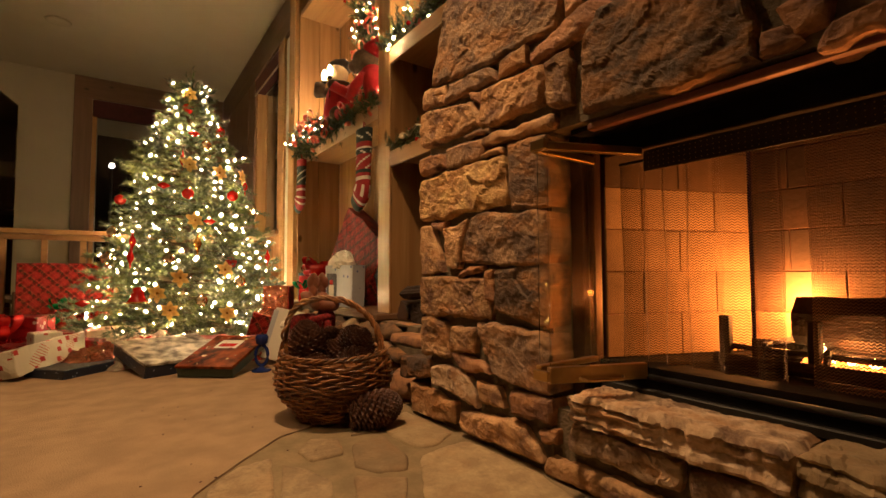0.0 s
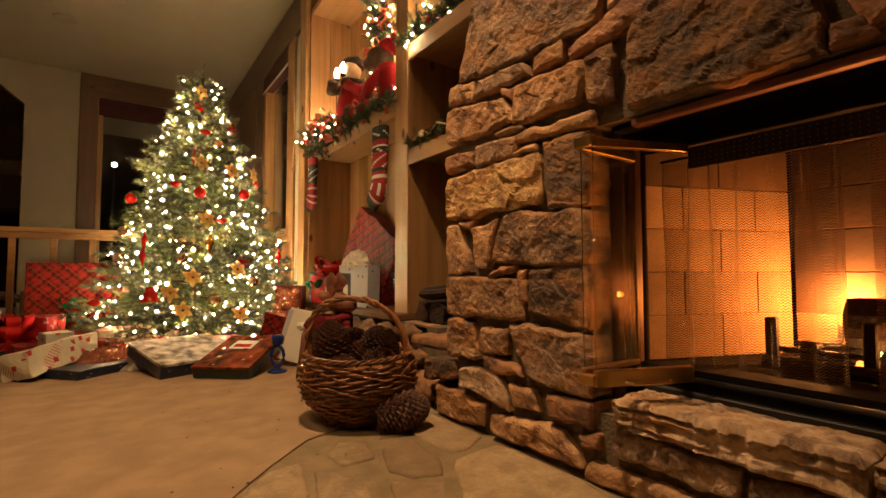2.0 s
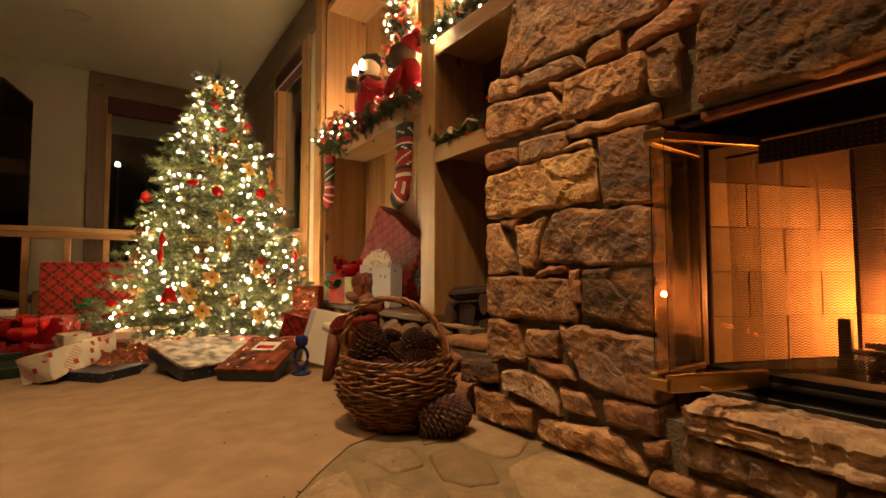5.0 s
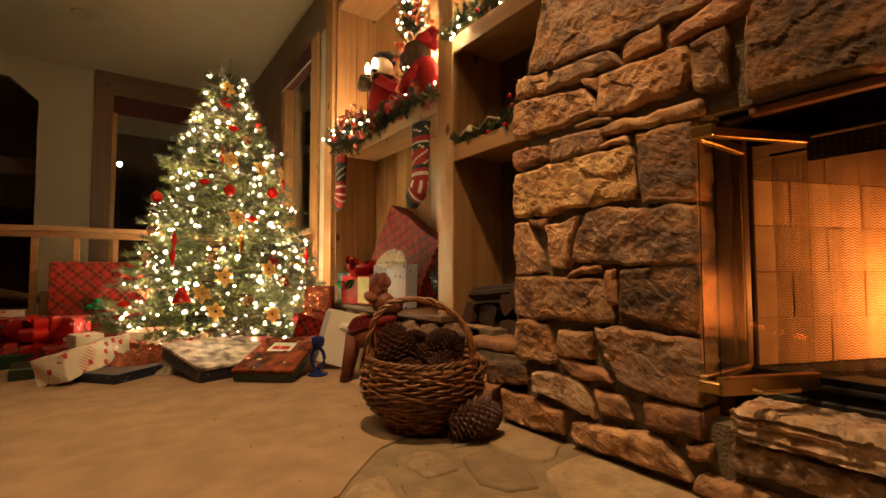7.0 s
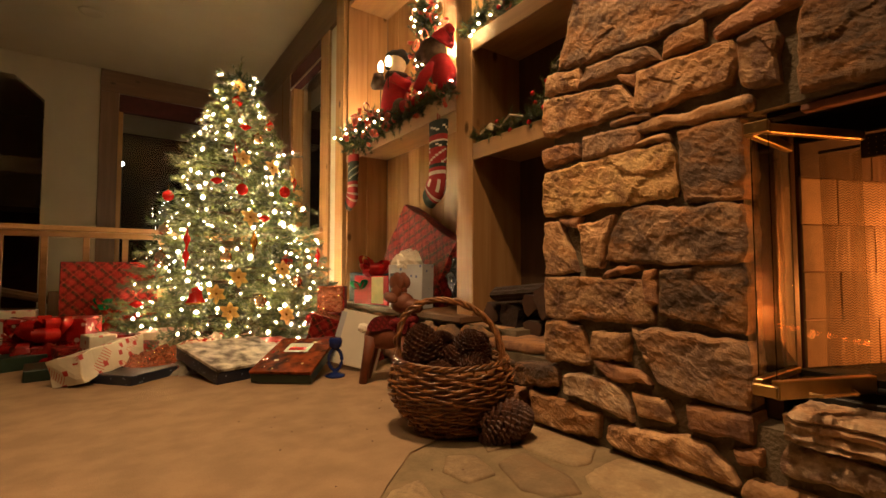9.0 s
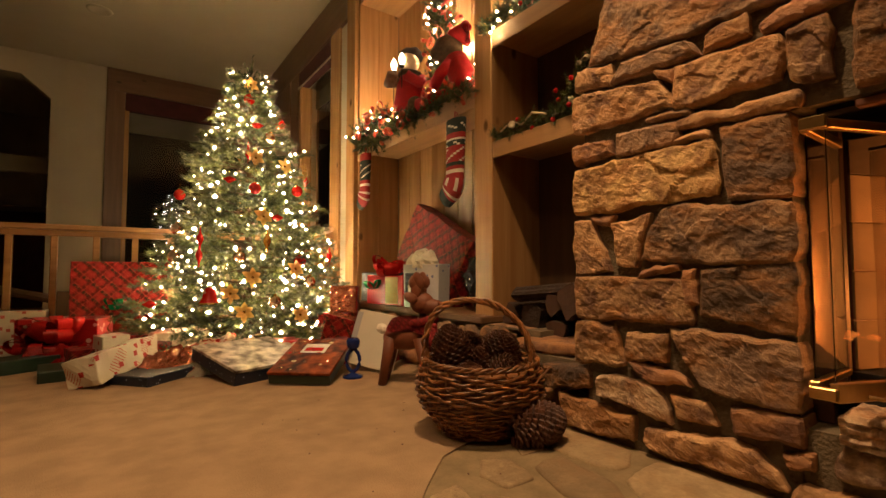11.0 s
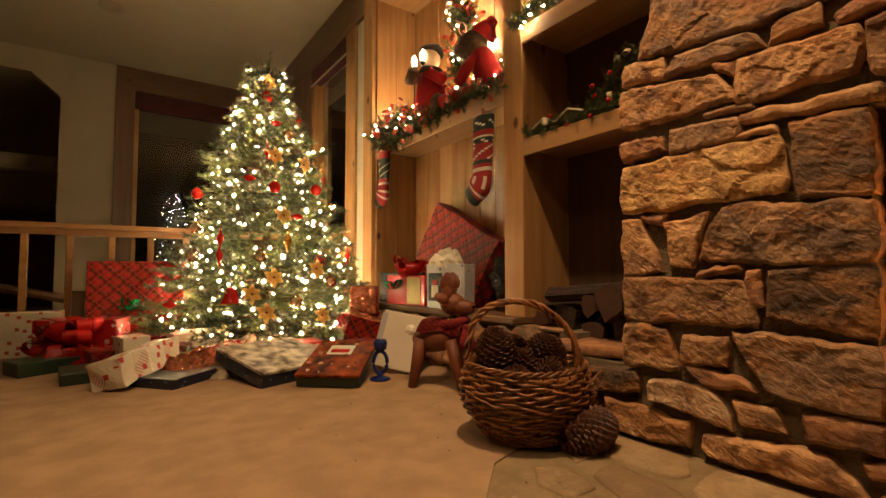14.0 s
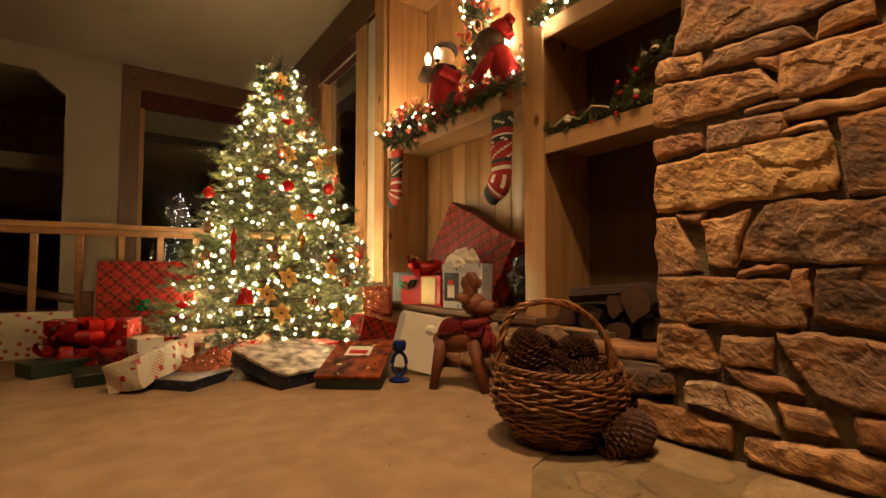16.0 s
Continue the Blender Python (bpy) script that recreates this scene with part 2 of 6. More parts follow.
M_FLAME = glow("flame", (1.0, 0.55, 0.16), 22)
M_BULB = glow("warm_bulb", (1.0, 0.70, 0.37), 430)
tan = stonemat("stone_tan", (0.525, 0.319, 0.165), (0.347, 0.193, 0.099), (0.126, 0.062, 0.042))
gold = stonemat("stone_gold", (0.714, 0.473, 0.218), (0.546, 0.330, 0.132), (0.252, 0.127, 0.063))
grey = stonemat("stone_grey", (0.263, 0.165, 0.108), (0.147, 0.090, 0.063), (0.378, 0.231, 0.132))
rust = stonemat("stone_rust", (0.420, 0.220, 0.119), (0.284, 0.138, 0.077), (0.126, 0.064, 0.048))
pale = stonemat("stone_pale", (0.567, 0.418, 0.290), (0.399, 0.264, 0.158), (0.137, 0.073, 0.053))
umber = stonemat("stone_umber", (0.145, 0.090, 0.058), (0.085, 0.053, 0.038), (0.22, 0.125, 0.065))
dark = stonemat("stone_dark", (0.075, 0.046, 0.034), (0.04, 0.026, 0.021), (0.11, 0.066, 0.044))
flag = stonemat("flagstone", (0.46, 0.34, 0.20), (0.37, 0.265, 0.155), (0.29, 0.20, 0.115), 0.15)
flagd = stonemat("flagstone_dark", (0.34, 0.245, 0.145), (0.26, 0.18, 0.105), (0.21, 0.145, 0.085), 0.12)



# ---- building blocks ----
def mesh_of(name, bm, material, smooth=False):
    bmesh.ops.recalc_face_normals(bm, faces=bm.faces)
    me = bpy.data.meshes.new(name)
    bm.to_mesh(me)
    bm.free()
    for m in material if isinstance(material, (list, tuple)) else (material,):
        me.materials.append(m)
    if smooth:
        me.polygons.foreach_set("use_smooth", [True] * len(me.polygons))
    return me


def part(name, bm, material, parent=None, label="", m=None, smooth=False):
    ob = new(name, mesh_of(name, bm, material, smooth))
    if parent:
        ob.parent = parent
    if m is not None:
        ob.matrix_basis = m
    if label:
        tagged(ob, label)
    return ob


def thing(name, m, label, category, group="", kind=""):
    ob = new(name)
    ob.matrix_basis = m
    ob.empty_display_size = 0.05
    return tagged(ob, label, category, group, kind)


def box(x0, y0, z0, x1, y1, z1, bevel=0.0, bm=None, seg=1):
    bm = bm or bmesh.new()
    r = bmesh.ops.create_cube(bm, size=1, matrix=Matrix.LocRotScale(((x0 + x1) / 2, (y0 + y1) / 2, (z0 + z1) / 2), None, (abs(x1 - x0), abs(y1 - y0), abs(z1 - z0))))
    if bevel:
        vs = set(r["verts"])
        es = [e for e in bm.edges if e.verts[0] in vs and e.verts[1] in vs]
        bmesh.ops.bevel(bm, geom=es, offset=bevel, segments=seg, affect="EDGES", profile=0.5)
    return bm


def tube(points, radius, sides=6, bm=None, closed=False, taper=None):
    """A round rod along points."""
    bm = bm or bmesh.new()
    pts = [Vector(p) for p in points]
    rings = []
    n = len(pts)
    for i, p in enumerate(pts):
        a = pts[(i - 1) % n] if closed or i else pts[0]
        b = pts[(i + 1) % n] if closed or i < n - 1 else pts[-1]
        d = (b - a).normalized() if (b - a).length > 1e-9 else Vector((0, 0, 1))
        s = d.cross(Vector((0, 0, 1)))
        s = s.normalized() if s.length > 1e-3 else Vector((1, 0, 0))
        u = s.cross(d)
        r = radius * (taper(i / max(1, n - 1)) if taper else 1)
        rings.append([bm.verts.new(p + r * (math.cos(2 * math.pi * k / sides) * s + math.sin(2 * math.pi * k / sides) * u)) for k in range(sides)])
    for i in range(n if closed else n - 1):
        a, b = rings[i], rings[(i + 1) % n]
        for k in range(sides):
            bm.faces.new((a[k], a[(k + 1) % sides], b[(k + 1) % sides], b[k]))
    if not closed:
        bm.faces.new(rings[0][::-1])
        bm.faces.new(rings[-1])
    return bm


def lathe(profile, sides=24, bm=None, m=None):
    bm = bm or bmesh.new()
    rings = []
    for r, z in profile:
        rings.append([bm.verts.new(Vector((max(r, 1e-4) * math.cos(2 * math.pi * k / sides), max(r, 1e-4) * math.sin(2 * math.pi * k / sides), z))) for k in range(sides)])
    for a, b in zip(rings, rings[1:]):
        for k in range(sides):
            bm.faces.new((a[k], a[(k + 1) % sides], b[(k + 1) % sides], b[k]))
    bm.faces.new(rings[0][::-1])
    bm.faces.new(rings[-1])
    if m is not None:
        bmesh.ops.transform(bm, matrix=m, verts=[v for g in rings for v in g])
    return bm


def blob(centre, radii, m=None, bm=None, seg=14, rough=0.0):
    bm = bm or bmesh.new()
    r = bmesh.ops.create_uvsphere(bm, u_segments=seg, v_segments=max(6, seg * 2 // 3), radius=1)
    t = Matrix.LocRotScale(centre, m.to_quaternion() if m else None, radii)
    for v in r["verts"]:
        if rough:
            v.co *= 1 + rough * noise.noise(v.co * 2.3 + Vector(centre) * 9)
        v.co = t @ v.co
    return bm


def raw(name, verts, faces, material, parent=None, smooth=False):
    me = bpy.data.meshes.new(name)
    me.from_pydata(verts, [], faces)
    me.materials.append(material)
    if smooth:
        me.polygons.foreach_set("use_smooth", [True] * len(me.polygons))
    ob = new(name, me)
    if parent:
        ob.parent = parent
    return ob


# ---- structure ----
def structure(name, bm, material, label, category, smooth=False):
    return tagged(part(name, bm, material, smooth=smooth), label, category, kind="structure")


FACE, BACK, CEIL = 1.31, 6.913, 2.85
structure("floor", box(-4.2, -3.4, -0.22, 2.6, 10.4, -0.005), M_GROUT, "grey mortar bed and subfloor under the carpet", "floor")
structure("ceiling", box(-4.2, -3.4, CEIL, 2.4, 9.75, CEIL + 0.15), M_CEIL, "plain cream plaster ceiling in warm dim light", "ceiling")
structure("wall_south", box(-4.0, -3.2, -0.01, 2.5, -3.05, CEIL), M_WALL, "plain cream plaster wall behind the camera", "wall")
structure("wall_west", box(-4.0, -3.05, -0.01, -3.85, 10.2, CEIL), M_WALL, "plain cream plaster side wall", "wall")
# carpet with its edge cut back round the stone hearth apron
bm = bmesh.new()
edge = [(1.60, 1.66), (1.20, 1.64), (0.98, 1.60), (0.84, 1.55), (0.70, 1.42), (0.57, 1.28), (0.47, 1.06), (0.42, 0.7), (0.40, 0.0), (0.40, -1.2), (1.60, -1.2), (1.60, -3.05), (-3.85, -3.05), (-3.85, 9.6), (-0.03, 9.6), (-0.03, BACK + 0.02), (1.60, BACK + 0.02)]
vs = [bm.verts.new((x, y, 0.0)) for x, y in edge]
f = bm.faces.new(vs)
r = bmesh.ops.extrude_face_region(bm, geom=[f])
bmesh.ops.translate(bm, verts=[v for v in r["geom"] if isinstance(v, bmesh.types.BMVert)], vec=(0, 0, -0.012))
structure("carpet", bm, M_CARPET, "beige mottled short-pile carpet with scattered crumbs", "carpet")


def wall_with_hole(axis, at, thick, a0, a1, holes, name, label, material=M_WALL, top=CEIL):
    """A wall along x or y with rectangular openings (a0, a1, z0, z1) through it."""
    bm = bmesh.new()
    def slab(u0, u1, z0, z1):
        if u1 - u0 < 1e-4 or z1 - z0 < 1e-4:
            return
        if axis == "x":
            box(u0, at, z0, u1, at + thick, z1, bm=bm)
        else:
            box(at, u0, z0, at + thick, u1, z1, bm=bm)
    u = a0
    for h0, h1, z0, z1 in holes:
        slab(u, h0, -0.01, top)
        slab(h0, h1, -0.01, z0)
        slab(h0, h1, z1, top)
        u = h1
    slab(u, a1, -0.01, top)
    return structure(name, bm, material, label, "wall")


wall_with_hole("x", BACK, 0.16, -3.85, 2.4, [(-2.6, -0.542, -0.01, 2.60), (0.16, 1.40, 0.55, 2.59)], "wall_north", "cream plaster wall with a dark window and a clipped-corner opening")
# clipped corner of the wide opening
bm = bmesh.new()
c = [(-0.542, 2.60), (-0.788, 2.60), (-0.542, 2.38)]
vs = [bm.verts.new((x, BACK, z)) for x, z in c]
f = bm.faces.new(vs)
r = bmesh.ops.extrude_face_region(bm, geom=[f])
bmesh.ops.translate(bm, verts=[v for v in r["geom"] if isinstance(v, bmesh.types.BMVert)], vec=(0, 0.16, 0))
structure("trim_corner", bm, M_WALL, "plaster gusset clipping the opening's top corner", "wall")
wall_with_hole("y", 1.56, 0.16, 3.68, BACK, [(4.19, 5.06, 0.88, 2.52)], "wall_east", "stained wood wall round a tall dark window", M_WALL)
# hall side wall coloured dark so tree light hardly shows on it
structure("wall_hall_side", box(-0.03, BACK + 0.16, -0.01, 0.07, 9.6, CEIL), M_SHADEWOOD, "side wall of the hall, coloured dark to hide tree light on it", "wall")
structure("wall_hall", box(-3.85, 9.6, -0.01, 0.07, 9.75, CEIL), M_WALL, "dim plaster wall of the hall beyond the opening", "wall")
structure("wall_southeast", box(1.56, -3.05, -0.01, 1.70, -1.2, CEIL), M_WALL, "plain cream plaster wall beside the fireplace", "wall")

# hall seen through the opening: a dropped beam and a dark doorway
hall = thing("hall_beam", pose(0, 0, 0), "pale dropped beam across the dark hall", "beam", kind="structure")
part("beam", box(-3.8, 7.9, 1.72, -0.032, 8.05, 1.92, 0.01), M_WALL, hall)
door = thing("door_1", pose(-1.15, 9.59, 0), "dark closed wooden door in a stained frame", "door", kind="structure")
part("door_leaf", box(-0.40, -0.05, 0, 0.40, -0.01, 1.40, 0.005), M_VALANCE, door)
part("door_frame", box(-0.48, -0.07, 0, -0.40, 0, 1.48, 0.005), M_TRIM, door)
part("door_frame", box(0.40, -0.07, 0, 0.48, 0, 1.48, 0.005), M_TRIM, door)
part("door_frame", box(-0.40, -0.07, 1.40, 0.40, 0, 1.48, 0.005), M_TRIM_X, door)

# window in the north wall: wide stained casing, dark valance, pane
w = thing("window_1", pose(0, BACK, 0), "tall dark night window with a wide stained wood casing", "window", kind="structure")
part("casing", box(-0.061, -0.03, 0.30, 0.116, 0, 2.59, 0.004), M_TRIM, w)
part("casing", box(1.40, -0.03, 0.30, 1.555, 0, 2.59, 0.004), M_TRIM, w)
part("head_casing", box(-0.061, -0.032, 2.59, 1.555, 0, CEIL - 0.003, 0.004), M_TRIM_X, w)
part("sill", box(-0.08, -0.06, 0.50, 1.50, 0.0, 0.55, 0.006), M_TRIM_X, w)
part("inner_frame", box(0.116, -0.012, 0.55, 0.16, 0.10, 2.42, 0.003), M_PINE, w)
part("inner_frame", box(1.36, -0.012, 0.55, 1.40, 0.10, 2.42, 0.003), M_PINE, w)
part("valance", box(0.118, -0.028, 2.38, 1.40, 0.05, 2.585, 0.008), M_VALANCE, w, "dark red cloth valance")
part("pane", box(0.16, 0.06, 0.55, 1.36, 0.068, 2.585), M_PANE, w).visible_shadow = False

# window in the east wall
w = thing("window_2", pose(1.56, 0, 0), "tall dark window in a stained wood casing beside the bookcase", "window", kind="structure")
part("head_casing", box(-0.03, 3.83, 2.52, 0, BACK - 0.034, CEIL - 0.003, 0.004), M_TRIM_Y, w)
part("casing", box(-0.028, 4.00, 0.30, 0, 4.19, 2.52, 0.004), M_PINE, w)
part("casing", box(-0.028, 5.06, 0.30, 0, 5.30, 2.52, 0.004), M_TRIM, w)
part("casing", box(-0.028, 5.32, 0.30, 0, BACK - 0.034, 2.52, 0.004), M_TRIM, w)
part("inner_frame", box(-0.01, 4.995, 0.88, 0.10, 5.06, 2.36, 0.004), M_PINE, w)
part("valance_rod", tube([(-0.024, 4.19, 2.352), (-0.024, 5.06, 2.352)], 0.008, 8), M_WALL, w, "pale curtain rod")
part("sill", box(-0.06, 4.10, 0.84, 0.06, 5.15, 0.88, 0.006), M_PINE_Y, w)
part("panel", box(-0.012, 4.19, 0.0, 0, 5.06, 0.838, 0.002), M_PINE, w)
part("valance", box(-0.02, 4.19, 2.36, 0.07, 5.06, 2.515, 0.008), M_VALANCE, w, "dark red cloth valance")
part("pane", box(0.08, 4.19, 0.88, 0.088, 4.994, 2.36), M_PANE, w).visible_shadow = False
# upright boards between window and bookcase
b = thing("trim_boards", pose(0, 0, 0), "upright pale pine boards between window and bookcase", "trim", kind="structure")
part("board", box(1.548, 3.83, 0.0, 1.56, 3.99, 2.50, 0.002), M_WALL, b, "cream painted strip")
part("board", box(1.52, 3.672, 0.0, 1.56, 3.82, CEIL - 0.004, 0.004), M_PINE, b)

# dark night outside the panes
structure("backdrop_north", box(-4.0, 18.0, -0.2, 7.0, 18.05, 7.0), M_SOOT, "dark night beyond the north window", "backdrop")
structure("backdrop", box(2.55, 3.0, -0.2, 2.56, 10.3, 2.8), M_SOOT, "dark night outside the windows", "backdrop")
structure("ground", box(-4.0, 10.4, -0.22, 7.0, 18.0, -0.01), M_SOOT, "dark ground outside in the night", "ground")
sl = thing("street_lamp", pose(0.175, 17.0, -0.01), "small white lamp on a thin dark post outside", "street lamp")
part("post", tube([(0, 0, 0), (0, 0, 3.66)], 0.03, 8), M_BLACK, sl)
part("lamp_globe", blob((0, 0, 3.74), (0.075, 0.075, 0.075), seg=14), glow("cool_lamp", (1.0, 0.93, 0.82), 9), sl, smooth=True)


# ---- fireplace ----
chimney = thing("fireplace", pose(0, 0, 0), "rustic fieldstone fireplace with a raised hearth and lit firebox", "fireplace", kind="structure")
part("mortar_pier", box(1.332, 0.874, -0.01, 2.3, 1.438, 1.17), M_MORTAR, chimney)
part("mortar_pier", box(1.332, 0.874, 1.17, 2.3, 1.29, CEIL - 0.002), M_MORTAR, chimney)
part("mortar_lintel", box(1.332, -1.2, 0.875, 1.46, 0.872, CEIL - 0.002), M_MORTAR, chimney)
part("mortar_base", box(1.332, -1.2, -0.01, 2.3, 0.872, 0.165), M_MORTAR, chimney)
part("mortar_pier", box(1.332, -1.2, 0.167, 2.3, -0.62, 0.873), M_MORTAR, chimney)
part("mortar_base", box(1.40, 1.457, -0.01, 1.60, 1.80, 0.20), M_MORTAR, chimney)


def stone(y0, z0, y1, z1, y2, z2, y3, z3, material, x=FACE, depth=0.085):
    """A split stone in the wall: corners clockwise from its upper end far from the firebox."""
    q = [Vector((0, y, z)) for y, z in ((y0, z0), (y1, z1), (y2, z2), (y3, z3))]
    c = sum(q, Vector()) / 4
    w = (abs(y0 - y1) + abs(y3 - y2)) / 2
    h = (abs(z0 - z3) + abs(z1 - z2)) / 2
    nu, nv = max(8, min(80, int(w / 0.0046))), max(7, min(52, int(h / 0.0046)))
    sd = Vector((y0 * 13.1, z0 * 7.7, y2 * 5.3))
    proud = 0.008 + 0.014 * abs(noise.noise(sd * 3.1))
    size = min(w, h)
    gu, gv = 1.035 + 0.007 / w, 1.035 + 0.007 / h
    chip = 1.25 if material in (gold, pale) else 0.6 + 0.5 * abs(noise.noise(sd * 1.7))
    tilt = noise.noise_vector(sd * 2.3)
    bm = bmesh.new()
    grid = []
    for j in range(nv + 1):
        row = []
        for i in range(nu + 1):
            u, v = 2 * i / nu - 1, 2 * j / nv - 1
            k = 0.20
            a, b = u * math.sqrt(1 - k * v * v / 2), v * math.sqrt(1 - k * u * u / 2)
            s, t = (a * gu + 1) / 2, (b * gv + 1) / 2
            p = (q[0] * (1 - s) + q[1] * s) * (1 - t) + (q[3] * (1 - s) + q[2] * s) * t
            flat = Vector((0, p.y, p.z))
            wob = noise.noise_vector(flat * 16 + sd) * 0.010 + noise.noise_vector(flat * 48 + sd) * 0.0042 + noise.noise_vector(flat * 130 + sd) * 0.0014
            p.y += wob.y
            p.z += wob.z
            pp = Vector((0, p.y, p.z))
            # chips: tilted planes broken along warped cell borders
            w2 = pp + noise.noise_vector(pp * 9 + sd) * 0.035 + noise.noise_vector(pp * 34 + sd) * 0.007
            near = noise.voronoi(Vector((1.7, w2.y * 9, w2.z * 13)) + sd)[1][0]
            g = noise.noise_vector(near * 5.7 + sd)
            rel = 0.006 * g.x + 0.13 * (g.y * (w2.y + (sd.y - near.y) / 9) + g.z * (w2.z + (sd.z - near.z) / 13))
            rel = max(-0.012, min(0.012, rel)) * chip
            # bedding ledges, broken grain
            bed = noise.noise(Vector((0.3, pp.y * 5, pp.z * 26 + 1.5 * noise.noise(pp * 11))) + sd)
            rel += 0.0035 * (round(bed * 3) / 3)
            rel += 0.0050 * noise.noise(pp * 19 + sd) + 0.0034 * noise.noise(pp * 55 + sd) + 0.0022 * noise.noise(pp * 125 + sd)
            rel += 0.02 * (tilt.y * u * w + tilt.z * v * h)
            rim = max(abs(u), abs(v))
            edge = min((1 - abs(u)) * w, (1 - abs(v)) * h) / 2
            soft = 1 - max(0.0, 1 - edge / 0.011) ** 2
            d = proud * soft + rel * soft * min(1, size / 0.06)
            p.x = x - d + 0.002
            row.append(bm.verts.new(p - Vector((0, c.y, c.z))))
        grid.append(row)
    for j in range(nv):
        for i in range(nu):
            bm.faces.new((grid[j][i], grid[j + 1][i], grid[j + 1][i + 1], grid[j][i + 1]))
    ring = grid[0][:] + [r[-1] for r in grid[1:]] + grid[-1][-2::-1] + [r[0] for r in grid[-2:0:-1]]
    mid = [bm.verts.new((x + 0.016, v.co.y * 0.995, v.co.z * 0.99)) for v in ring]
    back = [bm.verts.new((x + depth, v.co.y * 0.97, v.co.z * 0.97)) for v in ring]
    n = len(ring)
    for a, b in ((ring, mid), (mid, back)):
        for k in range(n):
            bm.faces.new((a[k], a[(k + 1) % n], b[(k + 1) % n], b[k]))
    bm.faces.new(back)
    return part("stone", bm, material, chimney, m=pose(0, c.y, c.z))

stone(1.270, 1.500, 0.824, 1.310, 0.827, 1.131, 1.400, 1.172, grey)
stone(1.446, 1.165, 1.318, 1.139, 1.323, 1.085, 1.457, 1.106, tan)
stone(1.284, 1.137, 1.092, 1.125, 1.057, 1.081, 1.320, 1.087, grey)
stone(1.188, 1.072, 1.130, 1.065, 1.132, 1.024, 1.169, 1.045, rust)
stone(1.463, 1.081, 1.169, 1.045, 1.130, 0.964, 1.470, 0.960, tan)
stone(1.124, 1.065, 0.880, 1.049, 0.880, 0.953, 1.124, 0.948, tan)
stone(0.870, 1.046, 0.796, 1.053, 0.787, 0.928, 0.857, 0.936, tan)
stone(1.199, 0.948, 1.081, 0.937, 1.081, 0.924, 1.199, 0.936, grey)
stone(1.105, 0.920, 0.850, 0.908, 0.850, 0.880, 1.118, 0.891, tan)
stone(1.296, 0.925, 1.129, 0.908, 1.125, 0.860, 1.308, 0.854, grey)
stone(1.462, 0.918, 1.325, 0.915, 1.318, 0.871, 1.460, 0.855, rust)
stone(1.118, 0.869, 1.038, 0.869, 1.034, 0.855, 1.125, 0.856, tan)
stone(1.460, 0.837, 1.034, 0.845, 1.023, 0.708, 1.464, 0.690, gold)
stone(1.010, 0.867, 0.868, 0.860, 0.868, 0.678, 0.997, 0.690, umber)
stone(1.397, 0.680, 1.324, 0.677, 1.327, 0.655, 1.397, 0.664, rust)
stone(1.465, 0.669, 1.406, 0.669, 1.344, 0.507, 1.464, 0.502, tan)
stone(1.332, 0.649, 1.208, 0.671, 1.247, 0.523, 1.312, 0.526, tan)
stone(1.165, 0.681, 0.868, 0.664, 0.868, 0.530, 1.240, 0.539, grey)
stone(1.233, 0.509, 1.136, 0.526, 1.130, 0.513, 1.247, 0.492, rust)
stone(1.464, 0.493, 1.119, 0.489, 1.094, 0.373, 1.458, 0.363, tan)
stone(1.116, 0.513, 1.084, 0.513, 1.079, 0.428, 1.115, 0.419, rust)
stone(1.065, 0.513, 0.868, 0.526, 0.868, 0.370, 1.069, 0.397, umber)
stone(1.462, 0.351, 1.333, 0.342, 1.298, 0.236, 1.471, 0.224, tan)
stone(1.281, 0.327, 1.170, 0.334, 1.168, 0.268, 1.280, 0.250, tan)
stone(1.160, 0.352, 0.868, 0.350, 0.868, 0.198, 1.074, 0.214, grey)
stone(1.283, 0.243, 1.139, 0.243, 1.105, 0.212, 1.216, 0.199, rust)
stone(1.385, 0.189, 1.216, 0.199, 1.158, 0.106, 1.395, 0.130, pale)
stone(1.153, 0.174, 1.067, 0.179, 1.045, 0.128, 1.143, 0.124, tan)
stone(1.008, 0.175, 0.866, 0.180, 0.868, 0.132, 0.998, 0.125, rust)
stone(1.540, 0.103, 1.274, 0.089, 1.269, 0.026, 1.523, 0.005, tan)
stone(1.233, 0.074, 0.960, 0.098, 0.898, 0.023, 1.222, 0.016, tan)
stone(1.609, 0.183, 1.427, 0.198, 1.420, 0.141, 1.621, 0.116, dark)
stone(0.795, 0.145, 0.536, 0.138, 0.540, 0.084, 0.808, 0.088, pale)
stone(0.520, 0.133, 0.359, 0.143, 0.361, 0.091, 0.518, 0.073, pale)
stone(0.867, 0.048, 0.557, 0.047, 0.570, -0.001, 0.887, 0.004, tan)
stone(0.904, 0.105, 0.848, 0.113, 0.848, 0.079, 0.895, 0.072, rust)
stone(0.732, 1.127, 0.414, 1.059, 0.380, 0.872, 0.754, 0.888, umber)
stone(0.916, 1.097, 0.715, 1.153, 0.664, 1.101, 0.907, 1.067, rust)
stone(1.038, 1.122, 0.948, 1.129, 0.942, 1.075, 1.048, 1.076, tan)
stone(0.798, 1.231, 0.698, 1.219, 0.731, 1.161, 0.800, 1.145, tan)
stone(0.354, 0.952, 0.273, 0.962, 0.282, 0.903, 0.333, 0.899, rust)
stone(0.275, 0.900, 0.199, 0.914, 0.201, 0.858, 0.294, 0.863, rust)
stone(0.374, 0.921, 0.333, 0.918, 0.326, 0.886, 0.375, 0.882, rust)

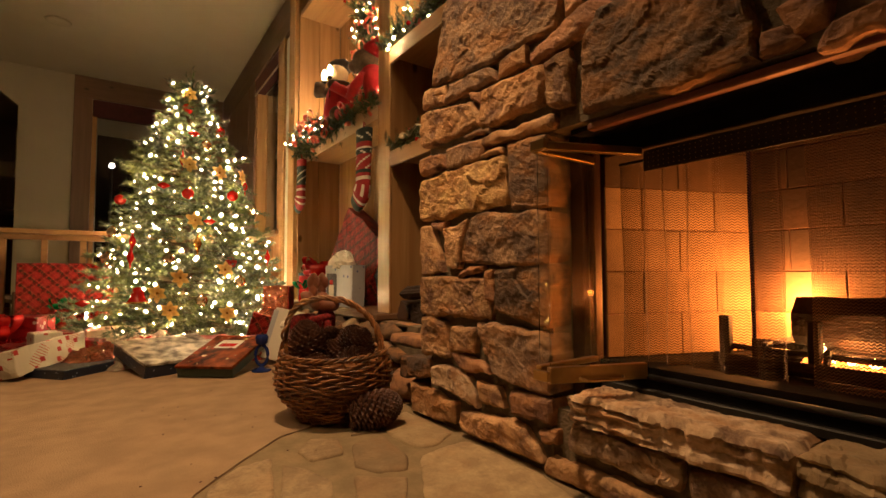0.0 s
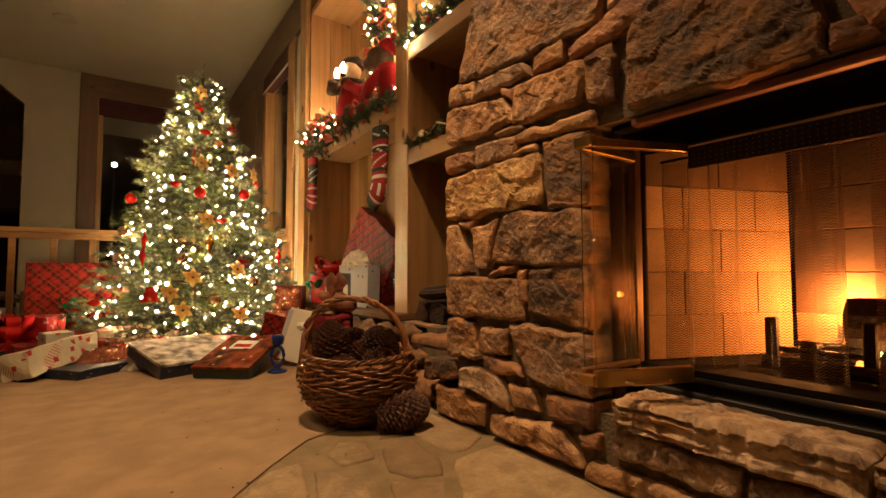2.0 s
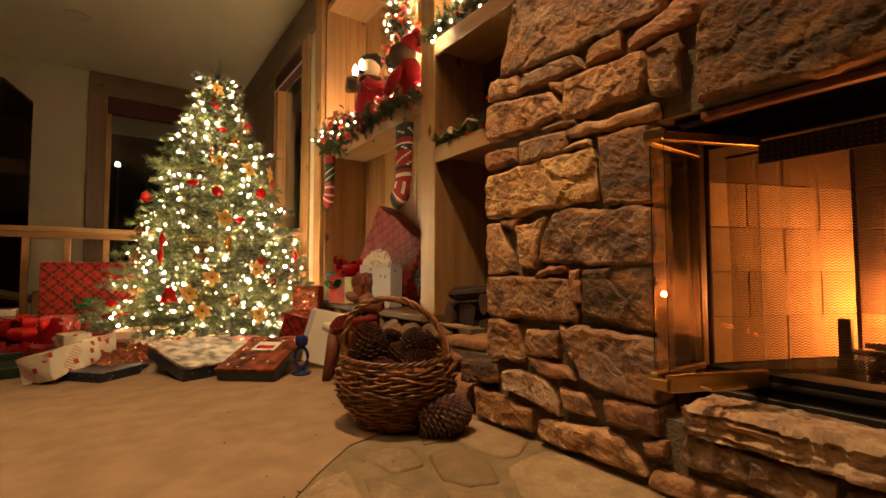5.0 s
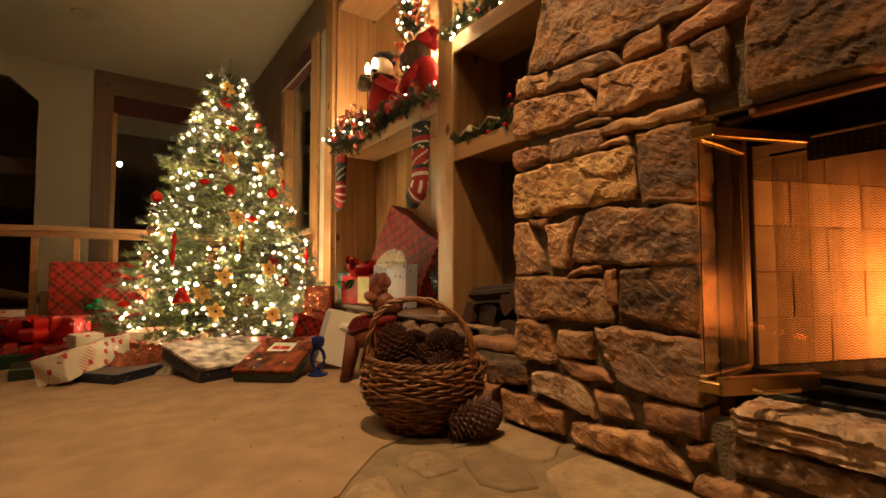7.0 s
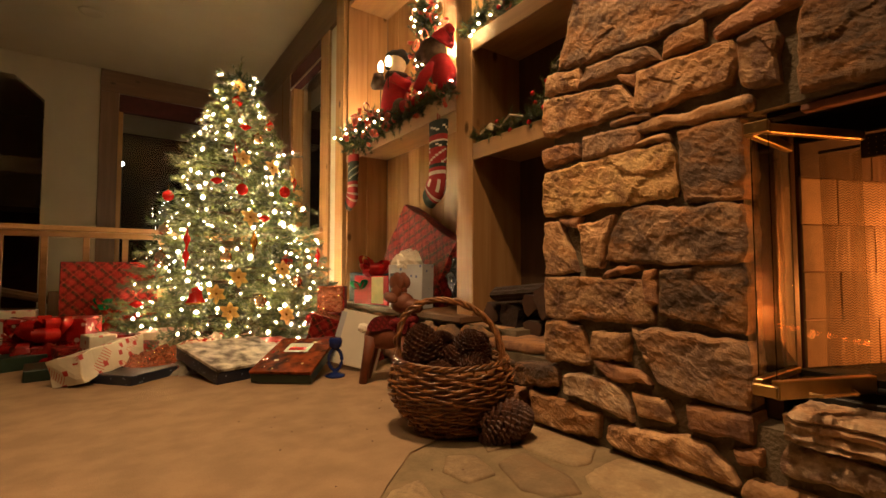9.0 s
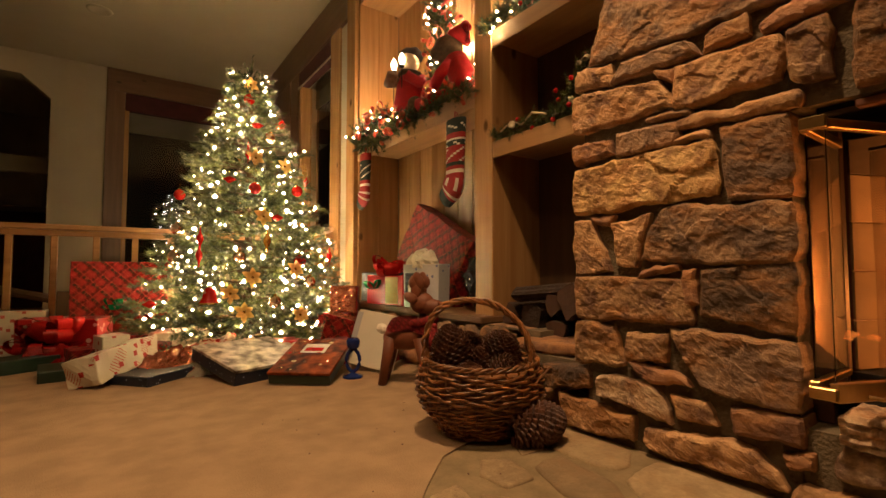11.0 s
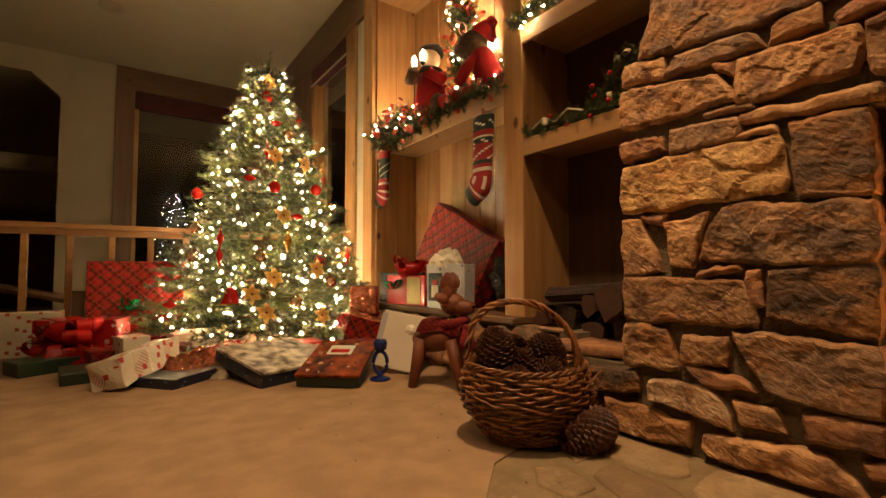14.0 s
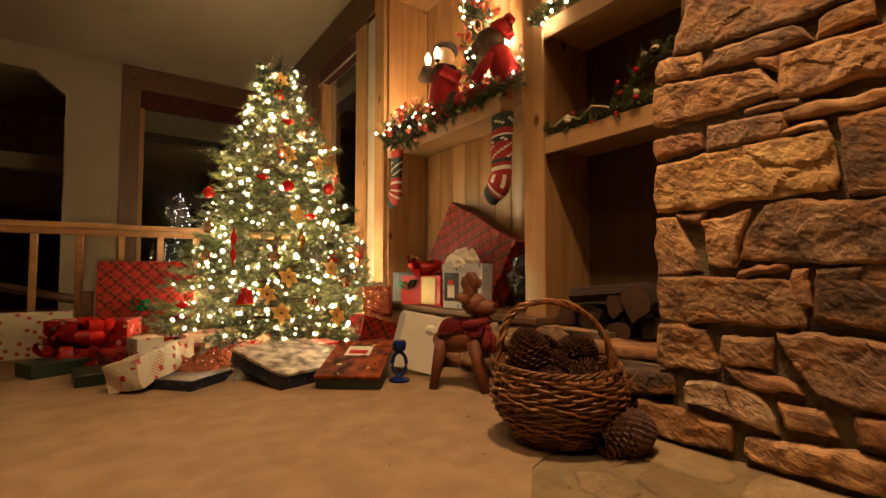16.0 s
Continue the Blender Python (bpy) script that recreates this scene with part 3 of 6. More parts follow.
# hearth cap slabs
def slab(y0, y1, material, x0=1.285, x1=1.452, z0=0.156, z1=0.224):
    """A split flag: flaky top with ledges, broken front edge, layered front face."""
    bm = bmesh.new()
    nu, nv = int((y1 - y0) / 0.0055), 30
    sd = Vector((y0 * 7.3, 2.1, 5.5))
    grid = []
    for j in range(nv + 1):
        row = []
        for i in range(nu + 1):
            s, t = i / nu, j / nv
            p = Vector((x0 + (x1 - x0) * t, y0 + (y1 - y0) * s, 0))
            lip = 0.020 * noise.noise(Vector((y0, p.y * 9, 2))) + 0.012 * noise.noise(Vector((y0, p.y * 34, 2))) + 0.004 * noise.noise(Vector((y0, p.y * 110, 2)))
            p.x += (1 - t) ** 2 * lip
            flake = noise.noise(Vector((p.x * 20, p.y * 7, 4)) + sd) + 0.5 * noise.noise(p * 30 + sd)
            step = round(flake * 2.2) / 2.2
            edge = min(1, t / 0.05) * min(1, s / 0.03) * min(1, (1 - s) / 0.03)
            p.z = z1 - 0.012 * (1 - edge) + 0.011 * step * (1 - 0.6 * t) + 0.0025 * noise.noise(p * 60) + 0.0015 * noise.noise(p * 150)
            row.append(bm.verts.new(p))
        grid.append(row)
    for j in range(nv):
        for i in range(nu):
            bm.faces.new((grid[j][i], grid[j][i + 1], grid[j + 1][i + 1], grid[j + 1][i]))
    ring = grid[0][:] + [r[-1] for r in grid[1:]] + grid[-1][-2::-1] + [r[0] for r in grid[-2:0:-1]]
    n = len(ring)
    rows = [ring]
    for k in range(1, 9):
        zz = k / 8
        layer = 0.016 * noise.noise(Vector((zz * 4.3, 1, y0)))
        rows.append([bm.verts.new((v.co.x + 0.010 * zz + layer + 0.012 * noise.noise(Vector((zz * 5, v.co.y * 13, 7))) + 0.004 * noise.noise(Vector((zz * 30, v.co.y * 70, 7))), v.co.y, v.co.z + (z0 - v.co.z) * zz)) for v in ring])
    for a, b in zip(rows, rows[1:]):
        for k in range(n):
            bm.faces.new((a[k], a[(k + 1) % n], b[(k + 1) % n], b[k]))
    bm.faces.new(rows[-1])
    return part("hearth_slab", bm, material, chimney)


slab(0.352, 0.800, pale)
slab(-0.10, 0.345, flag)
slab(-0.62, -0.11, pale)
part("lintel_bar", box(1.335, -0.62, 0.851, 1.362, 0.76, 0.868, 0.003), M_LINTEL, chimney, "rusty steel lintel bar")

# added black plate: stands in for the dark recess behind the lintel bar
part("recess_shade_plate", box(1.364, -0.62, 0.862, 1.46, 0.832, 0.874), M_SOOT, chimney)
# firebox: splayed firebrick sides, back, floor and sooty hood
fb = thing("firebox", pose(0, 0, 0), "glowing firebox lined with buff firebrick panels", "firebox", kind="structure")


def brick_panel(a, b, z0, z1, soot=2.0):
    """Firebrick courses between two plan points; those above the soot height are darker, for soot and for fading
    firelight.
    """
    a, b = Vector((a[0], a[1], 0)), Vector((b[0], b[1], 0))
    d = (b - a).normalized()
    length = (b - a).length
    nrm = Vector((-d.y, d.x, 0))
    m = Matrix(((d.x, nrm.x, 0, a.x), (d.y, nrm.y, 0, a.y), (0, 0, 1, 0), (0, 0, 0, 1)))
    part("joint_backing", box(0, -0.06, z0, length, -0.005, z1), M_LINTEL, fb, m=m)
    course, long = 0.112, 0.235
    k, z = 0, z0
    while z < z1 - 0.01:
        u = -long / 2 if k % 2 else 0.0
        while u < length:
            u0, u1 = max(0, u), min(length, u + long)
            if u1 - u0 > 0.02:
                cx, cz = (u0 + u1) / 2, (z + min(z1, z + course)) / 2
                part("brick", box(u0 - cx + 0.0012, -0.05, z - cz + 0.0012, u1 - cx - 0.0012, 0, min(z1, z + course) - cz - 0.0012, 0.0015), M_SOOTSHADE if z > soot else M_HALFSOOTSHADE if z > soot - 0.12 else M_FIREBRICK, fb, m=m @ pose(cx, 0, cz))
            u += long
        z += course
        k += 1


brick_panel((1.895, 0.635), (1.462, 0.805), 0.285, 0.90, 0.80)
brick_panel((1.90, -0.40), (1.90, 0.63), 0.285, 0.90, 0.50)
brick_panel((1.462, -0.57), (1.895, -0.405), 0.285, 0.90, 0.50)
part("firebox_floor", box(1.44, -0.60, 0.20, 1.96, 0.83, 0.284), M_SOOT, fb)
part("hood", box(1.462, -0.60, 0.90, 2.0, 0.83, 0.95), M_SOOT, fb)
part("frame_return", box(1.404, 0.834, 0.168, 1.428, 0.873, 0.873, 0.002), M_BRONZE, fb, "dark bronze return beside the glass door")
part("frame_side", box(1.425, 0.813, 0.222, 1.460, 0.833, 0.873, 0.003), M_BRONZE, fb)
# frame_top is coloured black for the shade of the deep hood
part("frame_top", box(1.455, -0.60, 0.812, 1.475, 0.812, 0.873, 0.003), M_SOOT, fb)
part("header", box(1.464, -0.60, 0.755, 1.470, 0.695, 0.806, 0.002), M_HEADER, fb, "brown metal header strip with punched dots")
bm = bmesh.new()
for k in range(60):
    for j in range(4):
        blob((1.4635, 0.68 - 0.0125 * k, 0.764 + 0.011 * j), (0.0012, 0.0012, 0.0012), bm=bm, seg=4)
part("punched_dots", bm, M_BRASS, fb)
part("sill_channel", box(1.425, -0.60, 0.216, 1.46, 0.80, 0.236, 0.003), M_BLACK, fb)
part("sill_back", box(1.446, -0.60, 0.236, 1.475, 0.770, 0.262, 0.003), M_BLACK, fb)
part("sill_rail", tube([(1.440, -0.60, 0.262), (1.440, 0.76, 0.262)], 0.007, 8), M_BLACK, fb, smooth=True)

# wire mesh curtains
def curtain(y0, y1, z0, z1, folds, amp, name_label):
    c = thing("mesh_curtain", pose(1.487, 0, 0), name_label, "fire screen")
    pitch, rowh, V, F = 0.0092, 0.0058, [], []
    rows = int((z1 - z0) / rowh)
    cols = int((y1 - y0) / pitch * 1.3)
    for j in range(rows):
        z = z0 + j * rowh
        for i in range(cols * 2 + 1):
            s = i / (cols * 2)
            y = y0 + (y1 - y0) * s
            x = amp * math.sin(folds * 2 * math.pi * s + 0.8 * math.sin(9 * s)) + 0.004 * math.sin(z * 14 + s * 20)
            zz = z + (0.0042 if i % 2 else 0)
            o = len(V)
            V += [(x, y, zz - 0.0014), (x - 0.0012, y, zz), (x, y, zz + 0.0014)]
            if i:
                F += [(o - 3, o, o + 1, o - 2), (o - 2, o + 1, o + 2, o - 1)]
    raw("wire_mesh", V, F, M_WIRE, c)
    part("curtain_rod", tube([(0.0, y0, z1 + 0.008), (0.0, y1, z1 + 0.008)], 0.004, 6), M_BLACK, c)
    return c


curtain(0.415, 0.775, 0.292, 0.780, 6, 0.018, "drawn wire mesh fire curtain hanging in folds")
curtain(-0.50, 0.375, 0.292, 0.780, 5, 0.008, "wire mesh fire curtain hanging in shallow folds")

# bifold glass door, folded open
gd = thing("glass_door", pose(0, 0, 0), "bifold glass fireplace door with brass rails, standing open", "fireplace door")


def leaf(a, b, z0, z1, low):
    a, b = Vector((*a, 0)), Vector((*b, 0))
    d = (b - a)
    ang = math.degrees(math.atan2(d.y, d.x))
    L = d.length
    m = pose(a.x, a.y, 0, 0, 0, ang)
    p = part("pane", box(0.004, -0.0012, z0 + 0.01, L - 0.004, 0.0012, z1 - 0.01, 0.0004), M_GLASS, gd, m=m)
    p.visible_shadow = False
    part("top_rail", box(0, -0.009, z1 - 0.012, L, 0.009, z1 + 0.008, 0.002), M_BRASS, gd, m=m)
    return part("bottom_rail", box(0, -0.009, z0 - low, L, 0.009, z0 + 0.006, 0.002), M_BRASS, gd, m=m)


low_rail = leaf((1.211, 0.781), (1.440, 0.686), 0.288, 0.800, 0.030)
part("handle", tube([(0.07, -0.010, 0.268), (0.08, -0.026, 0.266), (0.17, -0.026, 0.266), (0.18, -0.010, 0.268)], 0.004, 6), M_BRASS, low_rail)
leaf((1.211, 0.811), (1.424, 0.814), 0.288, 0.800, 0.008)
part("hinge", box(1.199, 0.774, 0.79, 1.217, 0.818, 0.815, 0.002), M_BRASS, gd)
part("hinge", box(1.199, 0.774, 0.262, 1.217, 0.818, 0.285, 0.002), M_BRASS, gd)

# grate, logs, embers, flames
gr = thing("fire_grate", pose(0, 0, 0), "black iron fire grate with upright end posts", "grate")
for y in (0.60, 0.42, 0.05):
    part("upright_post", box(1.64, y - 0.012, 0.285, 1.665, y + 0.012, 0.400, 0.003), M_BLACK, gr)
for y in (0.52, 0.40, 0.28, 0.16, 0.04):
    part("grate_bar", tube([(1.64, y, 0.30), (1.66, y, 0.335), (1.84, y, 0.335), (1.86, y, 0.37)], 0.007, 6), M_BLACK, gr)
part("grate_rail", tube([(1.66, 0.60, 0.325), (1.66, -0.15, 0.325)], 0.007, 6), M_BLACK, gr)
part("grate_rail", tube([(1.80, 0.60, 0.325), (1.80, -0.15, 0.325)], 0.007, 6), M_BLACK, gr)


def log(a, b, r, label, material=M_CHAR, cut=None, group="", squash=1.0, split=0, turn=0.0):
    a, b = Vector(a), Vector(b)
    bm = bmesh.new()
    n, sides = 12, 14
    d = (b - a).normalized()
    s = d.cross(Vector((0, 0, 1)))
    s = s.normalized() if s.length > 0.1 else Vector((1, 0, 0))
    u = s.cross(d)
    mid = (a + b) / 2
    rings = []
    for i in range(n + 1):
        p = a.lerp(b, i / n) - mid
        ring = []
        for k in range(sides):
            an = 2 * math.pi * k / sides
            w = s * math.cos(an) + u * math.sin(an) * squash
            if split:
                step = 2 * math.pi / split
                w = w * (0.72 * math.cos(step / 2) / math.cos((an + turn) % step - step / 2) + 0.28) * 1.22
            ring.append(bm.verts.new(p + w * r * (1 + 0.22 * noise.noise(w * 2 + a * 7) + 0.10 * noise.noise((p + w * r) * 40))))
        rings.append(ring)
    for p, q in zip(rings, rings[1:]):
        for k in range(sides):
            bm.faces.new((p[k], p[(k + 1) % sides], q[(k + 1) % sides], q[k]))
    for end in (rings[0][::-1], rings[-1]):
        f = bm.faces.new(end)
        f.material_index = 1
    return tagged(part("log", bm, [material, cut or material], m=pose(*mid)), label, "log", group)


log((1.745, 0.475, 0.385), (1.745, -0.10, 0.40), 0.062, "thick charred log on the fire grate", group="logs on the fire")
log((1.70, 0.56, 0.318), (1.80, 0.20, 0.316), 0.026, "thin charred branch low on the grate", group="logs on the fire")
log((1.80, 0.16, 0.350), (1.84, -0.25, 0.362), 0.035, "charred log at the back of the grate", group="logs on the fire")
log((1.60, 0.60, 0.300), (1.58, 0.25, 0.302), 0.016, "charred stick on the firebox floor", group="logs on the fire")
bm = bmesh.new()
rng = random.Random(5)
for k in range(130):
    y = rng.uniform(-0.15, 0.45)
    r = rng.uniform(0.005, 0.013)
    blob((1.69 + rng.gauss(0, 0.022), y, 0.300 + rng.uniform(0, 0.008)), (r, r * 1.4, r * 0.8), bm=bm, seg=6)
tagged(part("embers", bm, M_EMBER), "bed of glowing orange embers under the log", "embers", kind="stuff")
bm = bmesh.new()
for y, h, w in ((0.435, 0.028, 0.011), (0.42, 0.045, 0.013), (0.405, 0.03, 0.010), (0.37, 0.02, 0.010), (0.33, 0.024, 0.012), (0.29, 0.02, 0.010), (0.24, 0.022, 0.012)):
    lathe([(w * 0.6, 0), (w, h * 0.25), (w * 0.7, h * 0.55), (w * 0.3, h * 0.8), (0.0, h)], 8, bm, pose(1.695, y, 0.306, 8 * math.sin(y * 90), 6, 0))
for y, h, w in ((0.29, 0.085, 0.018), (0.265, 0.13, 0.020), (0.235, 0.16, 0.024), (0.20, 0.13, 0.024), (0.15, 0.10, 0.020), (0.08, 0.09, 0.022)):
    lathe([(w * 0.6, 0), (w, h * 0.25), (w * 0.7, h * 0.55), (w * 0.3, h * 0.8), (0.0, h)], 8, bm, pose(1.845, y, 0.345, 8 * math.sin(y * 90), 5, 0))
tagged(part("flames", bm, M_FLAME, smooth=True), "small yellow flames licking over the embers", "flame", kind="stuff")


# ---- built-in bookcase ----
bc = thing("bookcase", pose(0, 0, 0), "built-in knotty pine bookcase with deep open niches", "bookcase", kind="structure")
FR, BK = 1.55, 1.89
y = 2.262
while y < 3.64:
    y2 = min(3.65, y + 0.152)
    part("back_board", box(BK, y + 0.0015, 0.30, BK + 0.02, y2 - 0.0015, CEIL - 0.004, 0.003), M_PINE, bc)
    y = y2
part("back_panel", box(BK + 0.02, 1.46, -0.01, BK + 0.03, 3.70, CEIL - 0.004), M_TRIM, bc)
for x0, x1 in ((1.552, 1.712), (1.715, 1.888)):
    part("side_board", box(x0, 3.65, 0.30, x1, 3.67, CEIL - 0.004, 0.002), M_PINE, bc)
part("divider", box(1.552, 2.136, 0.30, 1.888, 2.259, CEIL - 0.004, 0.001), M_PINE, bc)
part("stile", box(1.538, 2.132, 0.30, 1.550, 2.262, CEIL - 0.004, 0.003), M_PINE, bc)
# niche back and side: the niche's deep shadow is painted into the wood
part("right_back", box(1.86, 1.44, 0.20, 1.888, 2.134, CEIL - 0.004), M_SHADEWOOD, bc)
part("right_side", box(1.50, 1.446, 0.20, 1.858, 1.466, CEIL - 0.004), M_SHADEWOOD, bc)
# shelves with deep front boards
part("shelf_board", box(1.556, 2.262, 1.40, 1.888, 3.648, 1.445, 0.002), M_PINE_Y, bc)
part("shelf_front", box(1.538, 2.264, 1.335, 1.554, 3.648, 1.448, 0.003), M_PINE_Y, bc)
part("shelf_board", box(1.556, 1.468, 1.085, 1.858, 2.134, 1.125, 0.002), M_PINE_Y, bc)
part("shelf_front", box(1.538, 1.468, 1.050, 1.554, 2.130, 1.130, 0.003), M_PINE_Y, bc)
part("shelf_board", box(1.556, 1.468, 1.625, 1.858, 2.134, 1.668, 0.002), M_PINE_Y, bc)
part("shelf_front", box(1.538, 1.468, 1.590, 1.554, 2.130, 1.673, 0.003), M_PINE_Y, bc)
part("top_board", box(1.556, 2.262, 2.55, 1.888, 3.648, 2.59, 0.002), M_PINE_Y, bc)
# stone ledge under the bookcase
ledge = thing("stone_ledge", pose(0, 0, 0), "low rubble stone ledge with a wooden top board", "ledge", kind="structure")
part("top_board", box(1.462, 2.13, 0.268, 1.888, 3.66, 0.302, 0.006), M_TRIM_Y, ledge)
part("rubble_core", box(1.50, 1.80, -0.01, 1.888, 3.66, 0.266), M_MORTAR, ledge)


def rubble(y, z, w, h, material, x=1.47, parent=ledge):
    bm = blob((0, 0, 0), (0.07, w / 2, h / 2), rough=0.35, seg=16)
    part("stone", bm, material, parent, m=pose(x, y, z), smooth=True)


for k, (w, m_) in enumerate(((0.20, umber), (0.16, grey), (0.22, dark), (0.18, umber), (0.20, rust), (0.17, grey), (0.2, grey), (0.2, dark))):
    rubble(2.22 + 0.19 * k, 0.19, w, 0.13, m_, 1.475)
    rubble(2.14 + 0.19 * k, 0.065, w * 1.05, 0.13, (umber, dark, grey, rust)[k % 4], 1.465)
# ledge of rough slabs below the right-hand niche
rubble(1.86, 0.06, 0.24, 0.15, dark, 1.40)
rubble(2.02, 0.10, 0.20, 0.16, grey, 1.45)
rubble(1.70, 0.05, 0.20, 0.13, rust, 1.40)
rubble(1.80, 0.155, 0.22, 0.07, dark, 1.43)
rubble(2.06, 0.225, 0.26, 0.08, umber, 1.52)
bm = box(-0.15, -0.19, -0.02, 0.15, 0.19, 0.02, 0.012, seg=2)
bmesh.ops.subdivide_edges(bm, edges=bm.edges, cuts=3, use_grid_fill=True)
for v in bm.verts:
    v.co += noise.noise_vector(v.co * 14) * 0.014
part("cap_slab", bm, rust, ledge, m=pose(1.56, 1.69, 0.222, 0, 0, 8), smooth=True)
part("cap_slab", box(1.50, 1.88, 0.20, 1.858, 2.13, 0.268, 0.01), grey, ledge)
part("niche_floor", box(1.60, 1.468, 0.16, 1.858, 1.878, 0.205), M_MORTAR, ledge)

# firewood in the right-hand niche
G = "firewood in the niche"
log((1.56, 2.04, 0.315), (1.84, 2.06, 0.320), 0.050, "split firewood log with a dark cut end", M_SHADED_BARK, M_SHADED_CUT, G, split=3, turn=0.4)
log((1.57, 1.92, 0.318), (1.84, 1.95, 0.322), 0.052, "bark-covered quarter log end on", M_SHADED_BARK, M_SHADED_BARK, G, split=4, turn=0.9)
log((1.58, 1.79, 0.262), (1.84, 1.80, 0.264), 0.054, "split firewood log with a pale cut end", M_SHADED_BARK, M_SHADED_CUT, G, split=3, turn=1.6)
log((1.60, 1.66, 0.298), (1.84, 1.67, 0.300), 0.054, "dark split log low in the pile", M_SHADED_BARK, M_SHADED_BARK, G, split=3, turn=2.4)
log((1.56, 2.00, 0.405), (1.68, 1.72, 0.432), 0.058, "dark split slab lying across the pile", M_SHADED_BARK, M_SHADED_CUT, G, 0.6, 3, 0.2)
log((1.56, 1.70, 0.395), (1.84, 1.66, 0.398), 0.066, "thick split log with an orange cut end", M_SHADED_BARK, M_SHADED_CUT, G, split=4, turn=0.3)
log((1.58, 1.80, 0.375), (1.84, 1.83, 0.380), 0.050, "quartered log wedged in the pile", M_SHADED_BARK, M_SHADED_CUT, G, split=3, turn=2.0)
log((1.62, 1.55, 0.262), (1.84, 1.55, 0.266), 0.052, "dark log at the foot of the pile", M_SHADED_BARK, M_SHADED_BARK, G, split=4, turn=1.2)
log((1.64, 1.58, 0.455), (1.84, 1.74, 0.470), 0.034, "thin bark-covered branch on the pile", M_SHADED_BARK, M_SHADED_CUT, G)

# ---- flagstone apron ----
apron = thing("flagstone_apron", pose(0, 0, 0), "flagstone hearth apron set in grey mortar", "paving", kind="structure")


def flagstone(material, *corners):
    """An irregular flat stone given by its corners on the floor, set flush in mortar."""
    cx, cy = sum(p[0] for p in corners) / len(corners), sum(p[1] for p in corners) / len(corners)
    ring = []
    for k, p in enumerate(corners):
        a, b = Vector((p[0] - cx, p[1] - cy, 0)), Vector((corners[(k + 1) % len(corners)][0] - cx, corners[(k + 1) % len(corners)][1] - cy, 0))
        for i in range(9):
            q = a.lerp(b, 0.06 + 0.88 * i / 8)
            q *= 1 + 0.05 * noise.noise(q * 22 + Vector((cx, cy, 0)) * 5) + 0.03 * noise.noise(q * 70)
            ring.append(q)
    n = len(ring)
    bm = bmesh.new()
    rows = [[bm.verts.new((p.x, p.y, -0.010)) for p in ring], [bm.verts.new((p.x * 0.99, p.y * 0.99, -0.0035)) for p in ring]]
    for s in (0.96, 0.8, 0.55, 0.3):
        rows.append([bm.verts.new((p.x * s, p.y * s, 0.0012 + 0.002 * noise.noise(p * s * 20))) for p in ring])
    for a, b in zip(rows, rows[1:]):
        for k in range(n):
            bm.faces.new((a[k], a[(k + 1) % n], b[(k + 1) % n], b[k]))
    bm.faces.new(rows[-1])
    part("flagstone", bm, material, apron, m=pose(cx, cy, 0), smooth=True)


flagstone(flag, (1.135, 1.427), (1.29, 1.56), (1.301, 1.269), (1.209, 1.213), (1.151, 1.218), (1.128, 1.279))
flagstone(flag, (1.112, 1.173), (1.285, 1.195), (1.300, 1.124), (1.300, 0.883), (1.265, 0.737), (1.119, 0.68), (0.918, 0.812), (1.02, 1.005))
flagstone(flagd, (0.995, 1.361), (1.104, 1.371), (1.089, 1.188), (1.041, 1.116), (0.971, 1.140), (0.936, 1.213))
flagstone(flagd, (0.843, 1.40), (0.908, 1.47), (0.984, 1.43), (0.948, 1.305), (0.854, 1.307))
flagstone(flagd, (0.783, 1.331), (0.828, 1.268), (0.857, 1.158), (0.795, 0.995), (0.707, 1.053), (0.749, 1.219))
flagstone(flagd, (0.596, 1.285), (0.682, 1.385), (0.772, 1.395), (0.734, 1.223), (0.688, 1.046), (0.560, 1.114))
flagstone(flagd, (0.911, 1.158), (1.018, 1.074), (1.00, 1.04), (0.893, 0.885), (0.822, 0.935))
flagstone(flagd, (1.02, 1.43), (1.10, 1.56), (1.22, 1.61), (1.11, 1.42))
flagstone(flagd, (0.47, 0.98), (0.66, 1.02), (0.78, 0.93), (0.70, 0.74), (0.46, 0.70))
flagstone(flag, (0.80, 0.90), (0.89, 0.83), (1.08, 0.66), (0.98, 0.50), (0.74, 0.58), (0.73, 0.74))
flagstone(flagd, (1.02, 0.49), (1.14, 0.65), (1.29, 0.70), (1.29, 0.30), (1.10, 0.27))
flagstone(flagd, (0.45, 0.66), (0.69, 0.70), (0.71, 0.56), (0.66, 0.32), (0.44, 0.30))
flagstone(flag, (0.72, 0.54), (0.98, 0.46), (1.06, 0.24), (0.86, 0.10), (0.70, 0.28))

# ---- railing ----
rail = thing("railing", pose(0, 4.52, 0), "honey oak stair railing with square balusters", "railing", kind="structure")
part("top_rail", box(-3.8, -0.05, 0.795, 1.10, 0.05, 0.832, 0.006), M_RAIL, rail)
part("under_rail", box(-3.8, -0.018, 0.755, 1.10, 0.018, 0.795, 0.003), M_RAIL, rail)
part("bottom_rail", box(-3.8, -0.02, 0.06, 1.10, 0.02, 0.10, 0.003), M_RAIL, rail)
bm = box(-0.019, -0.019, 0.0, 0.019, 0.019, 0.756, 0.003)
me = mesh_of("baluster", bm, M_RAIL)
for k in range(16):
    o = new("baluster", me)
    o.parent = rail
    o.location = (0.192 - 0.226 * k, 0, 0)
for k in range(3):
    o = new("baluster", me)
    o.parent = rail
    o.location = (0.418 + 0.226 * k, 0, 0)
